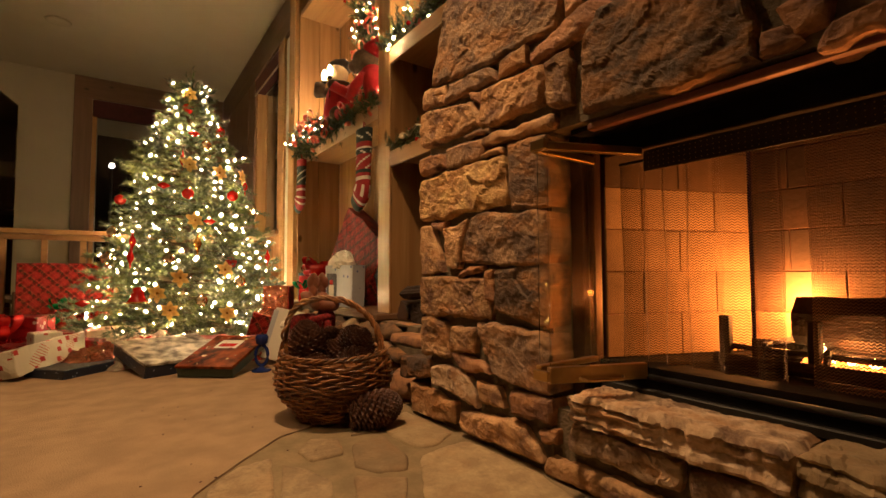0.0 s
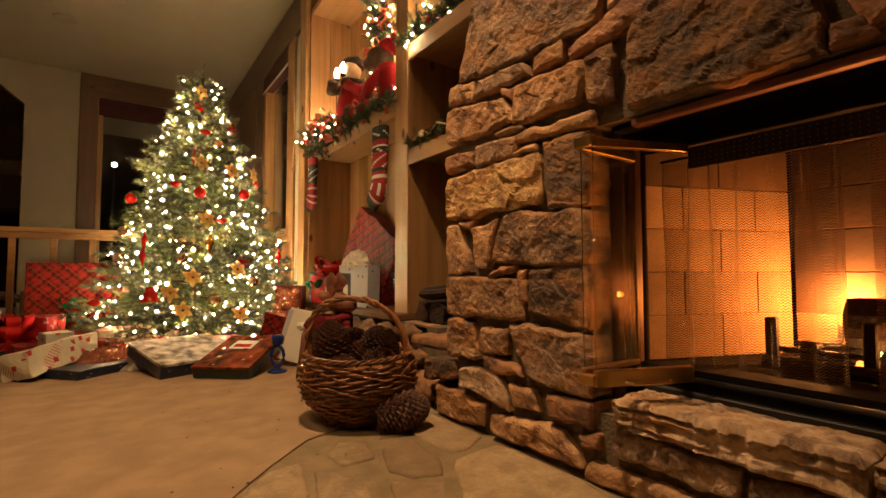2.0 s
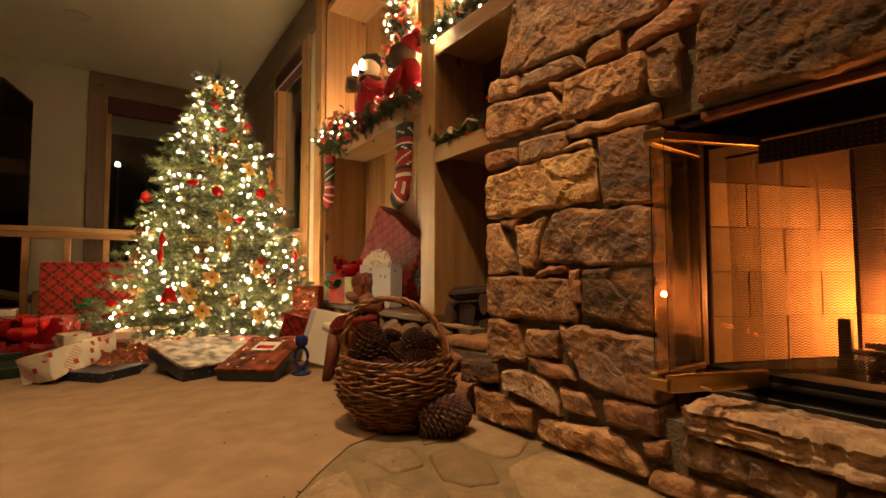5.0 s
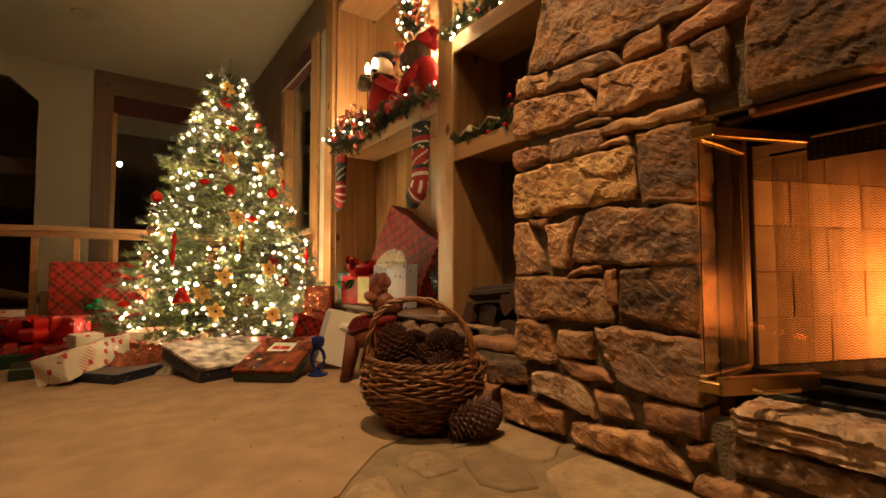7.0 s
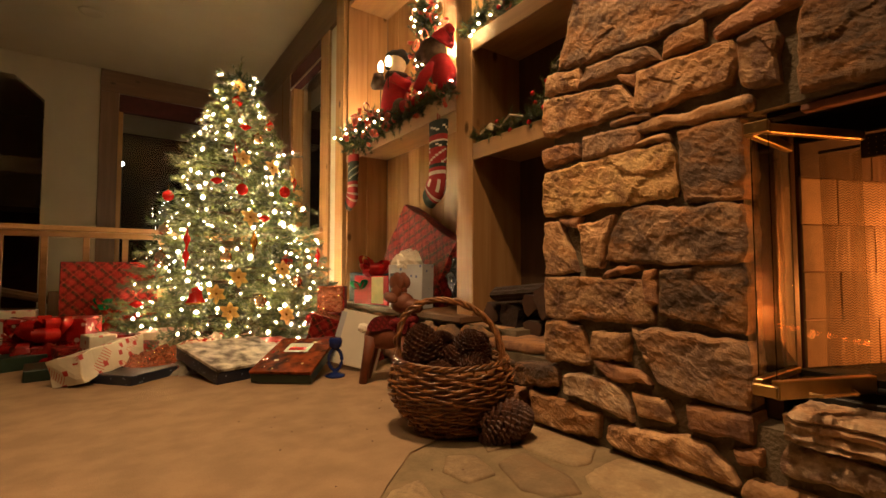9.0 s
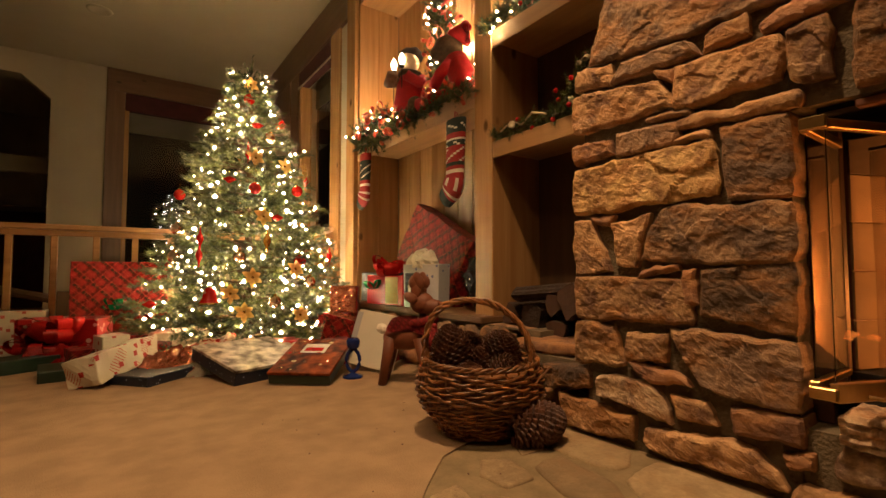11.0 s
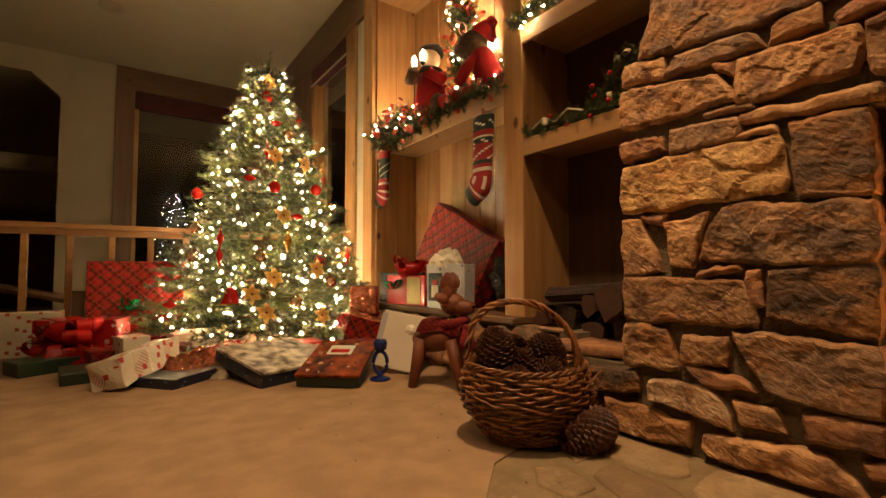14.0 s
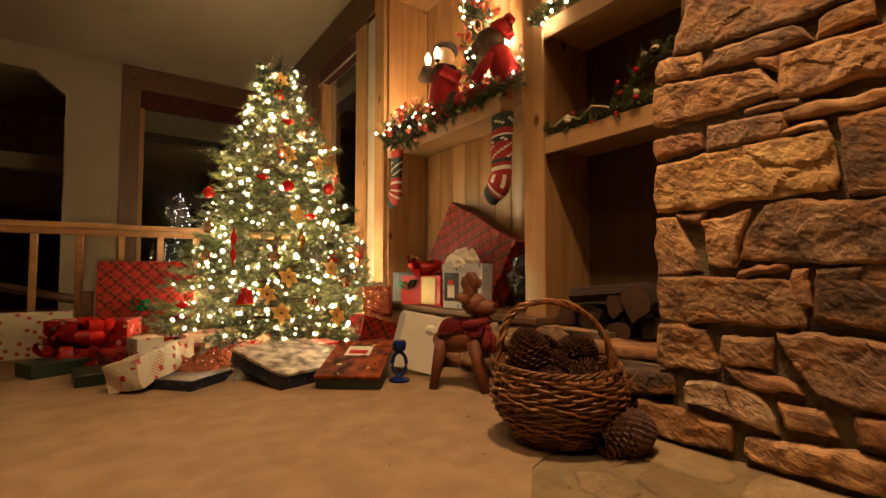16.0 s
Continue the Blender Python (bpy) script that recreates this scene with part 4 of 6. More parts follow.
# stair handrail going down behind it
sr = thing("stair_handrail", pose(0, 5.3, 0), "dark sloping stair handrail beyond the balusters", "handrail", kind="structure")
part("sloping_rail", tube([(-2.2, 0, 0.78), (-1.0, 0, 0.47), (-0.25, 0, 0.28)], 0.035, 8), M_TRIM, sr)
part("newel_post", box(-0.30, -0.05, 0, -0.20, 0.05, 0.36, 0.006), M_TRIM, sr)
part("newel_post", box(-1.02, -0.04, 0, -0.94, 0.04, 0.48, 0.006), M_TRIM, sr)
part("newel_post", box(-1.92, -0.04, 0, -1.84, 0.04, 0.70, 0.006), M_TRIM, sr)

# recessed ceiling lamps: one dark over the tree's room, one lit over the hearth, one added for the fill
def downlight(x, y, lit):
    t = thing("downlight", pose(x, y, CEIL), "round white recessed ceiling lamp, " + ("lit" if lit else "unlit"), "ceiling lamp", "recessed ceiling lamps")
    part("trim_ring", lathe([(0.055, -0.004), (0.075, -0.010), (0.095, -0.008), (0.100, 0.0), (0.055, 0.0)], 28), M_WALL, t, smooth=True)
    part("lens", lathe([(0.0, -0.003), (0.054, -0.003), (0.054, -0.001)], 24), M_EMBER if lit else M_CEIL, t)


downlight(-0.10, 5.53, False)
downlight(0.56, 1.22, True)
# added fixture that houses the fill lamp
downlight(-0.55, 0.75, True)


# ---- christmas tree ----
M_NEEDLE = mat("fir_needles", (0.10, 0.115, 0.024), 0.42, var=0.5, scale=16, fine=120, bump=0, tint=(0.010, 0.026, 0.008))
M_TWIG = mat("twig_bark", (0.09, 0.055, 0.03), 0.9, var=0.3, scale=20, bump=0.3)
M_RED = mat("red_gloss", (0.45, 0.018, 0.015), 0.16, var=0.15, scale=10, bump=0)
M_GOLD = mat("gold_foil", (0.75, 0.42, 0.10), 0.25, 0.85, var=0.2, scale=20, bump=0.2)
M_SILVER = mat("mirror_silver", (0.75, 0.62, 0.48), 0.08, 1.0, var=0.1, scale=20, bump=0)
M_GOLDSILK = mat("gold_silk", (0.78, 0.47, 0.12), 0.45, 0.2, var=0.3, scale=30, bump=0.3)
NR = np.random.RandomState(3)


def needles(starts, ends, per_m, length, width, spread=0.9):
    """Fir needles round twigs: arrays of twig starts and ends. Returns vertices and triangles."""
    V, F = [], []
    base = 0
    for a, b in zip(starts, ends):
        d = b - a
        L = np.linalg.norm(d)
        if L < 1e-4:
            continue
        d = d / L
        n = max(4, int(L * per_m))
        t = NR.rand(n, 1)
        p = a + (b - a) * t
        r = NR.normal(size=(n, 3))
        r -= (r @ d)[:, None] * d
        r /= np.linalg.norm(r, axis=1)[:, None] + 1e-9
        w = d * (0.75 + 0.35 * t) + r * spread
        w /= np.linalg.norm(w, axis=1)[:, None]
        ln = length * (0.7 + 0.6 * NR.rand(n, 1))
        s = np.cross(w, NR.normal(size=(n, 3)))
        s /= np.linalg.norm(s, axis=1)[:, None] + 1e-9
        tri = np.stack([p - s * width / 2, p + s * width / 2, p + w * ln], 1)
        V.append(tri.reshape(-1, 3))
        F.append(np.arange(n * 3).reshape(n, 3) + base)
        base += n * 3
    return np.concatenate(V), np.concatenate(F)


def np_mesh(name, V, F, material, parent=None):
    me = bpy.data.meshes.new(name)
    me.vertices.add(len(V))
    me.vertices.foreach_set("co", np.asarray(V, dtype=np.float32).ravel())
    me.loops.add(F.size)
    me.loops.foreach_set("vertex_index", F.astype(np.int32).ravel())
    me.polygons.add(len(F))
    me.polygons.foreach_set("loop_start", np.arange(0, F.size, F.shape[1], dtype=np.int32))
    me.update(calc_edges=True)
    me.validate()
    me.materials.append(material)
    ob = new(name, me)
    if parent:
        ob.parent = parent
    return ob


TX, TY, TH = 0.83, 3.90, 1.99
tree = thing("christmas_tree", pose(TX, TY, 0), "full lit fir Christmas tree with ornaments, gifts heaped round its foot", "christmas tree")
part("trunk", tube([(0, 0, 0.0), (0.005, 0, 0.6), (0, 0.005, 1.3), (0, 0, TH - 0.06)], 0.045, 8, taper=lambda s: 1 - 0.9 * s), M_TWIG, tree)
A, B, tips = [], [], []
limb_bm = bmesh.new()
rng = random.Random(11)


def reach(z):
    """Crown radius by height."""
    s = z / TH
    return float(np.interp(s, (0, 0.10, 0.43, 0.62, 0.83, 1.0), (0.80, 0.74, 0.475, 0.37, 0.16, 0.03)))


z = 0.10
while z < TH - 0.10:
    R = reach(z)
    count = max(5, int(7 + 9 * R))
    off = rng.uniform(0, 6.28)
    for k in range(count):
        an = off + 2 * math.pi * k / count + rng.uniform(-0.16, 0.16)
        r = R * rng.uniform(0.80, 1.08)
        zz = z + rng.uniform(-0.04, 0.04)
        rise = 0.03 * r + 0.16 * r * (z / TH)
        o = np.array([0, 0, zz])
        dirv = np.array([math.cos(an), math.sin(an), 0])
        side = np.array([-math.sin(an), math.cos(an), 0])
        pts = [o + dirv * r * s + np.array([0, 0, rise * s - 0.16 * r * s * s * (1.15 - z / TH) + 0.05 * r * s ** 4]) for s in (0, 0.25, 0.5, 0.75, 1.0)]
        tube([tuple(p) for p in pts], 0.008, 4, limb_bm, taper=lambda s: 1 - 0.75 * s)
        for a, b in zip(pts[1:], pts[2:]):
            A.append(a), B.append(b)
        tips.append(pts[-1])
        m_ = max(3, int(r / 0.055))
        for q in range(m_):
            s = 0.22 + 0.76 * (q + rng.uniform(0.1, 0.9)) / m_
            i = min(3, int(s * 4))
            base_p = pts[i] + (pts[i + 1] - pts[i]) * (s * 4 - i)
            sg = 1 if q % 2 else -1
            ln = (0.06 + 0.17 * (1 - s) * min(1, r / 0.45) + 0.03) * rng.uniform(0.75, 1.2)
            dv = dirv * rng.uniform(0.55, 0.95) + side * sg * rng.uniform(0.5, 0.9) + np.array([0, 0, rng.uniform(-0.22, 0.34)])
            dv /= np.linalg.norm(dv)
            e = base_p + dv * ln
            A.append(base_p), B.append(e)
            for _ in range(2):
                mid = base_p + (e - base_p) * rng.uniform(0.3, 0.8)
                dv2 = dv + np.array([rng.uniform(-0.9, 0.9), rng.uniform(-0.9, 0.9), rng.uniform(-0.4, 0.5)])
                dv2 /= np.linalg.norm(dv2)
                A.append(mid), B.append(mid + dv2 * ln * 0.5)
            tips.append(e)
    z += 0.075 + 0.035 * (1 - z / TH)
for k in range(6):
    A.append(np.array([0, 0, TH - 0.22 + 0.03 * k])), B.append(np.array([0.05 * math.cos(k * 2.2), 0.05 * math.sin(k * 2.2), TH - 0.14 + 0.035 * k]))
A.append(np.array([0, 0, TH - 0.18])), B.append(np.array([0, 0, TH]))
tagged(part("limb_wood", limb_bm, M_TWIG, tree), kind="stuff")
V, F = needles(A, B, 520, 0.034, 0.0038)
tagged(np_mesh("crown", V, F, M_NEEDLE, tree), kind="stuff")

# light strings: bulbs near the outside of the crown
tips = np.array(tips)
bulb = bmesh.new()
picked = []
order = NR.permutation(len(tips))
for i in order:
    p = tips[i]
    q = p * np.array([1, 1, 0]) * NR.uniform(0.80, 0.97) + np.array([0, 0, p[2] + 0.012])
    if all(np.sum((q - o) ** 2) > (0.035 + 0.062 * (0.5 + 0.5 * math.sin(9 * q[2] + 5 * math.atan2(q[1], q[0])))) ** 2 for o in picked):
        picked.append(q)
    if len(picked) > 500:
        break
for q in picked:
    s = rng.choice((0.003, 0.0035, 0.0045, 0.0055, 0.007, 0.0085, 0.010))
    bmesh.ops.create_icosphere(bulb, subdivisions=1, radius=s, matrix=Matrix.Translation(q))
tagged(part("light_string", bulb, M_BULB, tree, "warm white glowing fairy lights"), kind="stuff")


# ornaments hang on the crown: each one a thing of its own
def hang(an, z, k=1.0):
    r = reach(z) * min(k, 0.98)
    return Vector((TX + r * math.cos(an), TY + r * math.sin(an), z))


def hook(top):
    return tube([(0, 0, top), (0.002, 0, top + 0.012), (0.0, 0, top + 0.03)], 0.0008, 4)


def ball(p, r, material, label):
    t = thing("bauble", pose(*p), label, "bauble", "ornaments on the tree")
    part("globe", blob((0, 0, 0), (r, r, r), seg=18), material, t, smooth=True)
    cap = part("cap", lathe([(r * 0.25, r * 0.9), (r * 0.25, r * 1.12), (r * 0.1, r * 1.2)], 10), M_GOLD, t)
    part("wire_hook", hook(r * 1.15), M_GOLD, cap)


def drop(p, material, label, h=0.075, r=0.019):
    t = thing("drop_ornament", pose(*p), label, "ornament", "ornaments on the tree")
    part("drop_body", lathe([(0.001, -h), (r * 0.3, -h * 0.55), (r, -h * 0.1), (r * 0.9, h * 0.12), (r * 0.35, h * 0.4), (r * 0.12, h * 0.75), (0.001, h * 0.9)], 12), material, t, smooth=True)
    part("wire_hook", hook(h * 0.88), M_GOLD, t)


def disc(p, material, label, r=0.04):
    t = thing("spindle_ornament", pose(*p), label, "ornament", "ornaments on the tree")
    part("spindle_body", lathe([(0.002, -r * 0.55), (r * 0.45, -r * 0.35), (r, 0), (r * 0.45, r * 0.35), (0.002, r * 0.55)], 16), material, t, smooth=True)
    part("wire_hook", hook(r * 0.5), M_GOLD, t)


def bell(p):
    t = thing("bell_ornament", pose(*p), "red felt bell ornament with a gold band", "ornament", "ornaments on the tree")
    part("bell_cup", lathe([(0.055, -0.045), (0.050, -0.035), (0.036, -0.01), (0.032, 0.02), (0.022, 0.04), (0.004, 0.048)], 18), M_RED, t, smooth=True)
    part("band", lathe([(0.056, -0.047), (0.058, -0.043), (0.054, -0.038)], 18), M_GOLD, t)
    part("wire_hook", hook(0.046), M_GOLD, t)


def flower(p, an, r=0.055, material=None):
    """A silk poinsettia that faces outwards."""
    t = thing("silk_flower", pose(*p, 0, 0, math.degrees(an)), "gold silk poinsettia clipped to the tree", "ornament", "ornaments on the tree")
    for k in range(6):
        a = k * math.pi / 3
        bm = bmesh.new()
        n = 5
        L, W = r * (1 + 0.15 * math.sin(k * 2.3)), r * 0.30
        rows = []
        for i in range(n + 1):
            s = i / n
            w = W * math.sin(math.pi * min(0.98, s * 0.9 + 0.08)) ** 0.8
            rows.append([bm.verts.new((0.012 + 0.02 * math.sin(s * 2.4), -w, L * s)), bm.verts.new((0.017 + 0.02 * math.sin(s * 2.4), 0, L * s)), bm.verts.new((0.012 + 0.02 * math.sin(s * 2.4), w, L * s))])
        for x, y_ in zip(rows, rows[1:]):
            bm.faces.new((x[0], x[1], y_[1], y_[0]))
            bm.faces.new((x[1], x[2], y_[2], y_[1]))
        part("petal", bm, material or M_GOLDSILK, t, m=pose(0, 0, 0, math.degrees(a), 0, 0), smooth=True)
    part("flower_centre", blob((0.018, 0, 0), (0.008, 0.011, 0.011), seg=8), M_GOLD, t)


VIEW = math.atan2(0.68 - TY, -0.06 - TX)
ORN = [
    (-1.42, 1.02, 1.14, "b"),
    (0.03, 1.27, 0.99, "d"),
    (-0.22, 1.08, 0.99, "r"),
    (0.14, 1.03, 0.99, "b"),
    (0.86, 1.05, 1.00, "b"),
    (1.49, 1.57, 1.16, "b"),
    (1.43, 1.16, 1.15, "d"),
    (0.24, 1.48, 0.99, "r"),
    (0.00, 1.68, 0.99, "b"),
    (0.26, 0.70, 1.00, "g"),
    (-0.02, 0.60, 1.00, "s"),
    (-0.24, 0.38, 1.00, "B"),
    (0.04, 0.29, 1.00, "f"),
    (-0.07, 0.39, 1.00, "f"),
    (0.10, 0.48, 0.99, "f"),
    (0.51, 0.53, 0.99, "f"),
    (0.61, 0.58, 1.00, "b"),
]
ORN += [
    (1.39, 0.63, 1.00, "d"),
    (0.28, 0.34, 1.00, "s"),
    (0.47, 0.26, 0.99, "f"),
    (0.42, 0.85, 0.99, "r"),
    (1.42, 0.95, 1.04, "s"),
    (0.05, 1.79, 0.98, "f"),
    (-0.46, 0.71, 1.00, "d"),
    (-0.86, 0.77, 1.00, "s"),
    (-0.72, 0.60, 1.00, "s"),
    (1.16, 1.21, 1.00, "f"),
    (0.51, 1.40, 1.00, "s"),
    (-0.79, 0.33, 1.00, "r"),
    (-0.42, 0.61, 0.99, "d"),
    (0.23, 0.85, 0.99, "f"),
    (0.15, 1.23, 0.99, "f"),
    (0.67, 0.45, 1.00, "s"),
    (0.63, 1.20, 1.00, "f"),
]
for da, z_, k, kind_ in ORN:
    p = hang(VIEW + da, z_, k)
    if kind_ == "b":
        ball(p, 0.036, M_RED, "glossy red glass bauble on the tree")
    elif kind_ == "s":
        ball(p, 0.036, M_SILVER, "mirrored silver-gold bauble on the tree")
    elif kind_ == "d":
        drop(p, M_RED, "long red glass drop ornament")
    elif kind_ == "g":
        drop(p, M_GOLD, "long gold glass drop ornament", 0.085, 0.024)
    elif kind_ == "r":
        disc(p, M_RED, "flattened red spindle ornament")
    elif kind_ == "f":
        flower(p, VIEW + da)
    else:
        bell(p)


# small fir outside the window, hung with cold white lights
ot = thing("outdoor_tree", pose(0.78, 9.3, -0.006), "small dark fir outside hung with cold white lights", "tree")
part("trunk", tube([(0, 0, 0), (0, 0, 1.75)], 0.03, 6, taper=lambda s: 1 - 0.8 * s), M_TWIG, ot)
rng = random.Random(31)
A, B, tp = [], [], []
for k in range(260):
    z = 0.12 + 1.68 * (k / 260)
    r = 0.55 * (1.86 - z) / 1.86 * rng.uniform(0.75, 1.1)
    a = k * 2.4
    A.append(np.array([0, 0, z])), B.append(np.array([r * math.cos(a), r * math.sin(a), z - 0.12 * r]))
    tp.append(B[-1])
V, F = needles(A, B, 110, 0.06, 0.006)
tagged(np_mesh("crown", V, F, M_NEEDLE, ot), kind="stuff")
bm = bmesh.new()
for p in tp[::3]:
    bmesh.ops.create_icosphere(bm, subdivisions=1, radius=rng.uniform(0.004, 0.0075), matrix=Matrix.Translation(p))
tagged(part("light_string", bm, glow("cold_bulb", (0.86, 0.88, 1.0), 7), ot, "cold white glowing fairy lights"), kind="stuff")


# ---- willow basket with pine cones ----
M_WILLOW = mat("willow", (0.30, 0.125, 0.042), 0.36, var=0.45, scale=30, fine=120, bump=0.3, tint=(0.11, 0.042, 0.017), rnd=0.2)
M_CONE = mat("cone_scale", (0.040, 0.012, 0.006), 0.6, var=0.4, scale=40, bump=0.2, tint=(0.10, 0.034, 0.015), rnd=0.15)
basket = thing("basket", pose(1.052, 1.645, 0, 0, 0, -35), "brown woven willow basket with a hoop handle, full of cones", "basket")
PROF = ((0.0, 0.54), (0.05, 0.76), (0.10, 0.94), (0.14, 1.0), (0.18, 0.97), (0.21, 0.90))


def girth(z):
    for (z0, r0), (z1, r1) in zip(PROF, PROF[1:]):
        if z <= z1:
            return r0 + (r1 - r0) * (z - z0) / (z1 - z0)
    return PROF[-1][1]


RX, RY, STAKES = 0.202, 0.176, 26
rng = random.Random(2)
rows_n = 21
for j in range(rows_n):
    z = 0.008 + j * 0.0097
    ph = rng.uniform(0, 0.3)
    pts = []
    n = STAKES * 4
    for k in range(n):
        a = 2 * math.pi * k / n
        g = girth(z)
        off = 0.0066 * math.cos(STAKES / 2 * a + math.pi * j)
        wz = 0.003 * math.sin(3 * a + j * 0.7) + 0.0022 * math.sin(11 * a + j * 2.1) + 0.0014 * math.sin(23 * a + j * 3.7) + (0.010 * abs(math.cos(a)) ** 2 if z > 0.18 else 0)
        pts.append(((RX * g + off) * math.cos(a), (RY * g + off) * math.sin(a), max(0.006, z + wz)))
    part("weaver", tube(pts, 0.0039 * rng.uniform(0.8, 1.25), 6, closed=True), M_WILLOW, basket, smooth=True)
for k in range(STAKES):
    a = 2 * math.pi * (k + 0.0) / STAKES
    part("stake", tube([(RX * girth(z) * math.cos(a), RY * girth(z) * math.sin(a), z) for z in (0.0, 0.04, 0.08, 0.12, 0.16, 0.19, 0.214)], 0.0034, 5), M_WILLOW, basket)
part("inner_weave", lathe([(RX * girth(z) * 0.945, z) for z in (0.012, 0.05, 0.10, 0.15, 0.18, 0.20)], 34), M_WILLOW, basket, m=Matrix.Diagonal((1, RY / RX, 1, 1)))
part("woven_base", lathe([(0.0, 0.004), (0.105, 0.004), (0.105, 0.012), (0.0, 0.012)], 24), M_WILLOW, basket)
bm = bmesh.new()
for s in range(3):
    tube([((RX * 0.90 + 0.006 * math.cos(13 * a + s * 2.09)) * math.cos(a), (RY * 0.90 + 0.006 * math.cos(13 * a + s * 2.09)) * math.sin(a), 0.221 + 0.010 * math.cos(a) ** 2 + 0.006 * math.sin(13 * a + s * 2.09)) for a in [2 * math.pi * k / 130 for k in range(130)]], 0.0045, 6, bm, closed=True)
part("braided_rim", bm, M_WILLOW, basket, smooth=True)
bm = bmesh.new()
for s in range(4):
    pts = []
    for k in range(61):
        u = k / 60
        a = math.pi * u
        tw = 30 * u + s * math.pi / 2 + 0.8 * math.sin(17 * u + s)
        x = 0.172 * math.cos(a) * (1 + 0.05 * math.sin(a)) - 0.030 * math.sin(a)
        z = 0.18 + 0.240 * math.sin(a) ** 0.72
        sw = 0.0075 + 0.003 * math.sin(23 * u + 2 * s)
        pts.append((x + sw * math.cos(tw) * math.cos(a), 1.1 * sw * math.sin(tw) + 0.01 * math.sin(a * 2), z + sw * math.cos(tw) * math.sin(a)))
    tube(pts, 0.0050, 6, bm, taper=lambda v: 1 + 0.15 * math.sin(60 * v))
part("handle", bm, M_WILLOW, basket, "twisted willow hoop handle", smooth=True)
for (x, y, z), (x2, y2, z2) in (((0.14, -0.11, 0.15), (0.205, -0.10, 0.225)), ((-0.18, -0.05, 0.21), (-0.12, -0.13, 0.225)), ((-0.20, -0.02, 0.17), (-0.17, -0.05, 0.27)), ((0.19, -0.03, 0.18), (0.165, -0.02, 0.275))):
    part("loose_twig", tube([(x, y, z), ((x + x2) / 2, (y + y2) / 2, (z + z2) / 2 + 0.004), (x2, y2, z2)], 0.003, 5), M_WILLOW, basket)


def scale_verts():
    """One woody cone scale along +x: narrow root, thick flared tip."""
    return [(0, -0.16, 0), (0, 0.16, 0), (0.75, -0.42, 0.06), (0.75, 0.42, 0.06), (1.0, -0.22, 0.22), (1.0, 0.22, 0.22), (0.72, -0.40, -0.10), (0.72, 0.40, -0.10), (1.06, 0, 0.12)]


SF = [(0, 1, 3, 2), (2, 3, 5, 4), (0, 6, 7, 1), (6, 8, 7), (2, 4, 8, 6), (4, 5, 8), (5, 3, 7, 8), (0, 2, 6), (1, 7, 3)]


def cone_mesh(length, radius, count, seed):
    rng = random.Random(seed)
    V, F = [], []
    base = scale_verts()
    for k in range(count):
        s = (k + 0.5) / count
        zc = length * (s ** 0.9)
        prof = math.sin(math.pi * (0.16 + 0.80 * s)) ** 0.75
        L = radius * prof * 0.55 + 0.004
        a = k * 2.39996
        tilt = -0.25 + 1.15 * s + rng.uniform(-0.08, 0.08)
        m_ = Matrix.Translation((0, 0, zc)) @ Matrix.Rotation(a, 4, "Z") @ Matrix.Translation((radius * prof * 0.40, 0, 0)) @ Matrix.Rotation(-tilt, 4, "Y") @ Matrix.Diagonal((L, L * 0.72, L * 0.8, 1))
        o = len(V)
        V += [tuple(m_ @ Vector(p)) for p in base]
        F += [tuple(i + o for i in f) for f in SF]
    core = 10
    for i in range(core + 1):
        s = i / core
        r = radius * 0.55 * math.sin(math.pi * (0.12 + 0.84 * s)) ** 0.75
        V += [(r * math.cos(2 * math.pi * q / 10), r * math.sin(2 * math.pi * q / 10), length * s) for q in range(10)]
    o = len(V) - 10 * (core + 1)
    for i in range(core):
        for q in range(10):
            F.append((o + i * 10 + q, o + i * 10 + (q + 1) % 10, o + i * 10 + 10 + (q + 1) % 10, o + i * 10 + 10 + q))
    me = bpy.data.meshes.new("pine_cone")
    me.from_pydata(V, [], F)
    me.materials.append(M_CONE)
    return me


def pine_cone(me, m, label):
    ob = new("pine_cone", me)
    ob.matrix_basis = m
    return tagged(ob, label, "pine cone", "pine cones")


big, mid_, fat = cone_mesh(0.170, 0.070, 300, 1), cone_mesh(0.150, 0.054, 260, 2), cone_mesh(0.100, 0.058, 200, 3)
pine_cone(big, look((1.155, 1.455, 0.062), (0.98, 1.50, 0.035)) @ pose(0, 0, -0.120), "large brown open pine cone lying beside the basket")
pine_cone(big, pose(0.985, 1.675, 0.165, -6, -9, 0), "brown pine cone standing in the willow basket")
pine_cone(fat, pose(1.100, 1.640, 0.215, 22, 14, 0), "brown open pine cone on top of the heap in the basket")
pine_cone(fat, pose(1.085, 1.625, 0.175, 62, 24, 0), "dark pine cone seen from its end in the basket")
pine_cone(mid_, pose(1.125, 1.62, 0.155, 4, 10, 20), "brown pine cone against the basket's rim")
pine_cone(fat, pose(1.06, 1.73, 0.200, 10, 5, 40), "brown pine cone at the back of the basket")
pine_cone(fat, pose(1.09, 1.60, 0.110, 15, -10, 0), "brown pine cone lying inside the rim")
pine_cone(fat, pose(0.99, 1.62, 0.130, 20, -20, 0), "brown pine cone low in the basket")
pine_cone(fat, pose(1.06, 1.65, 0.160, 0, 0, 0), "brown pine cone in the middle of the basket")
pine_cone(fat, pose(1.13, 1.72, 0.170, -20, 20, 0), "brown pine cone at the basket's far side")

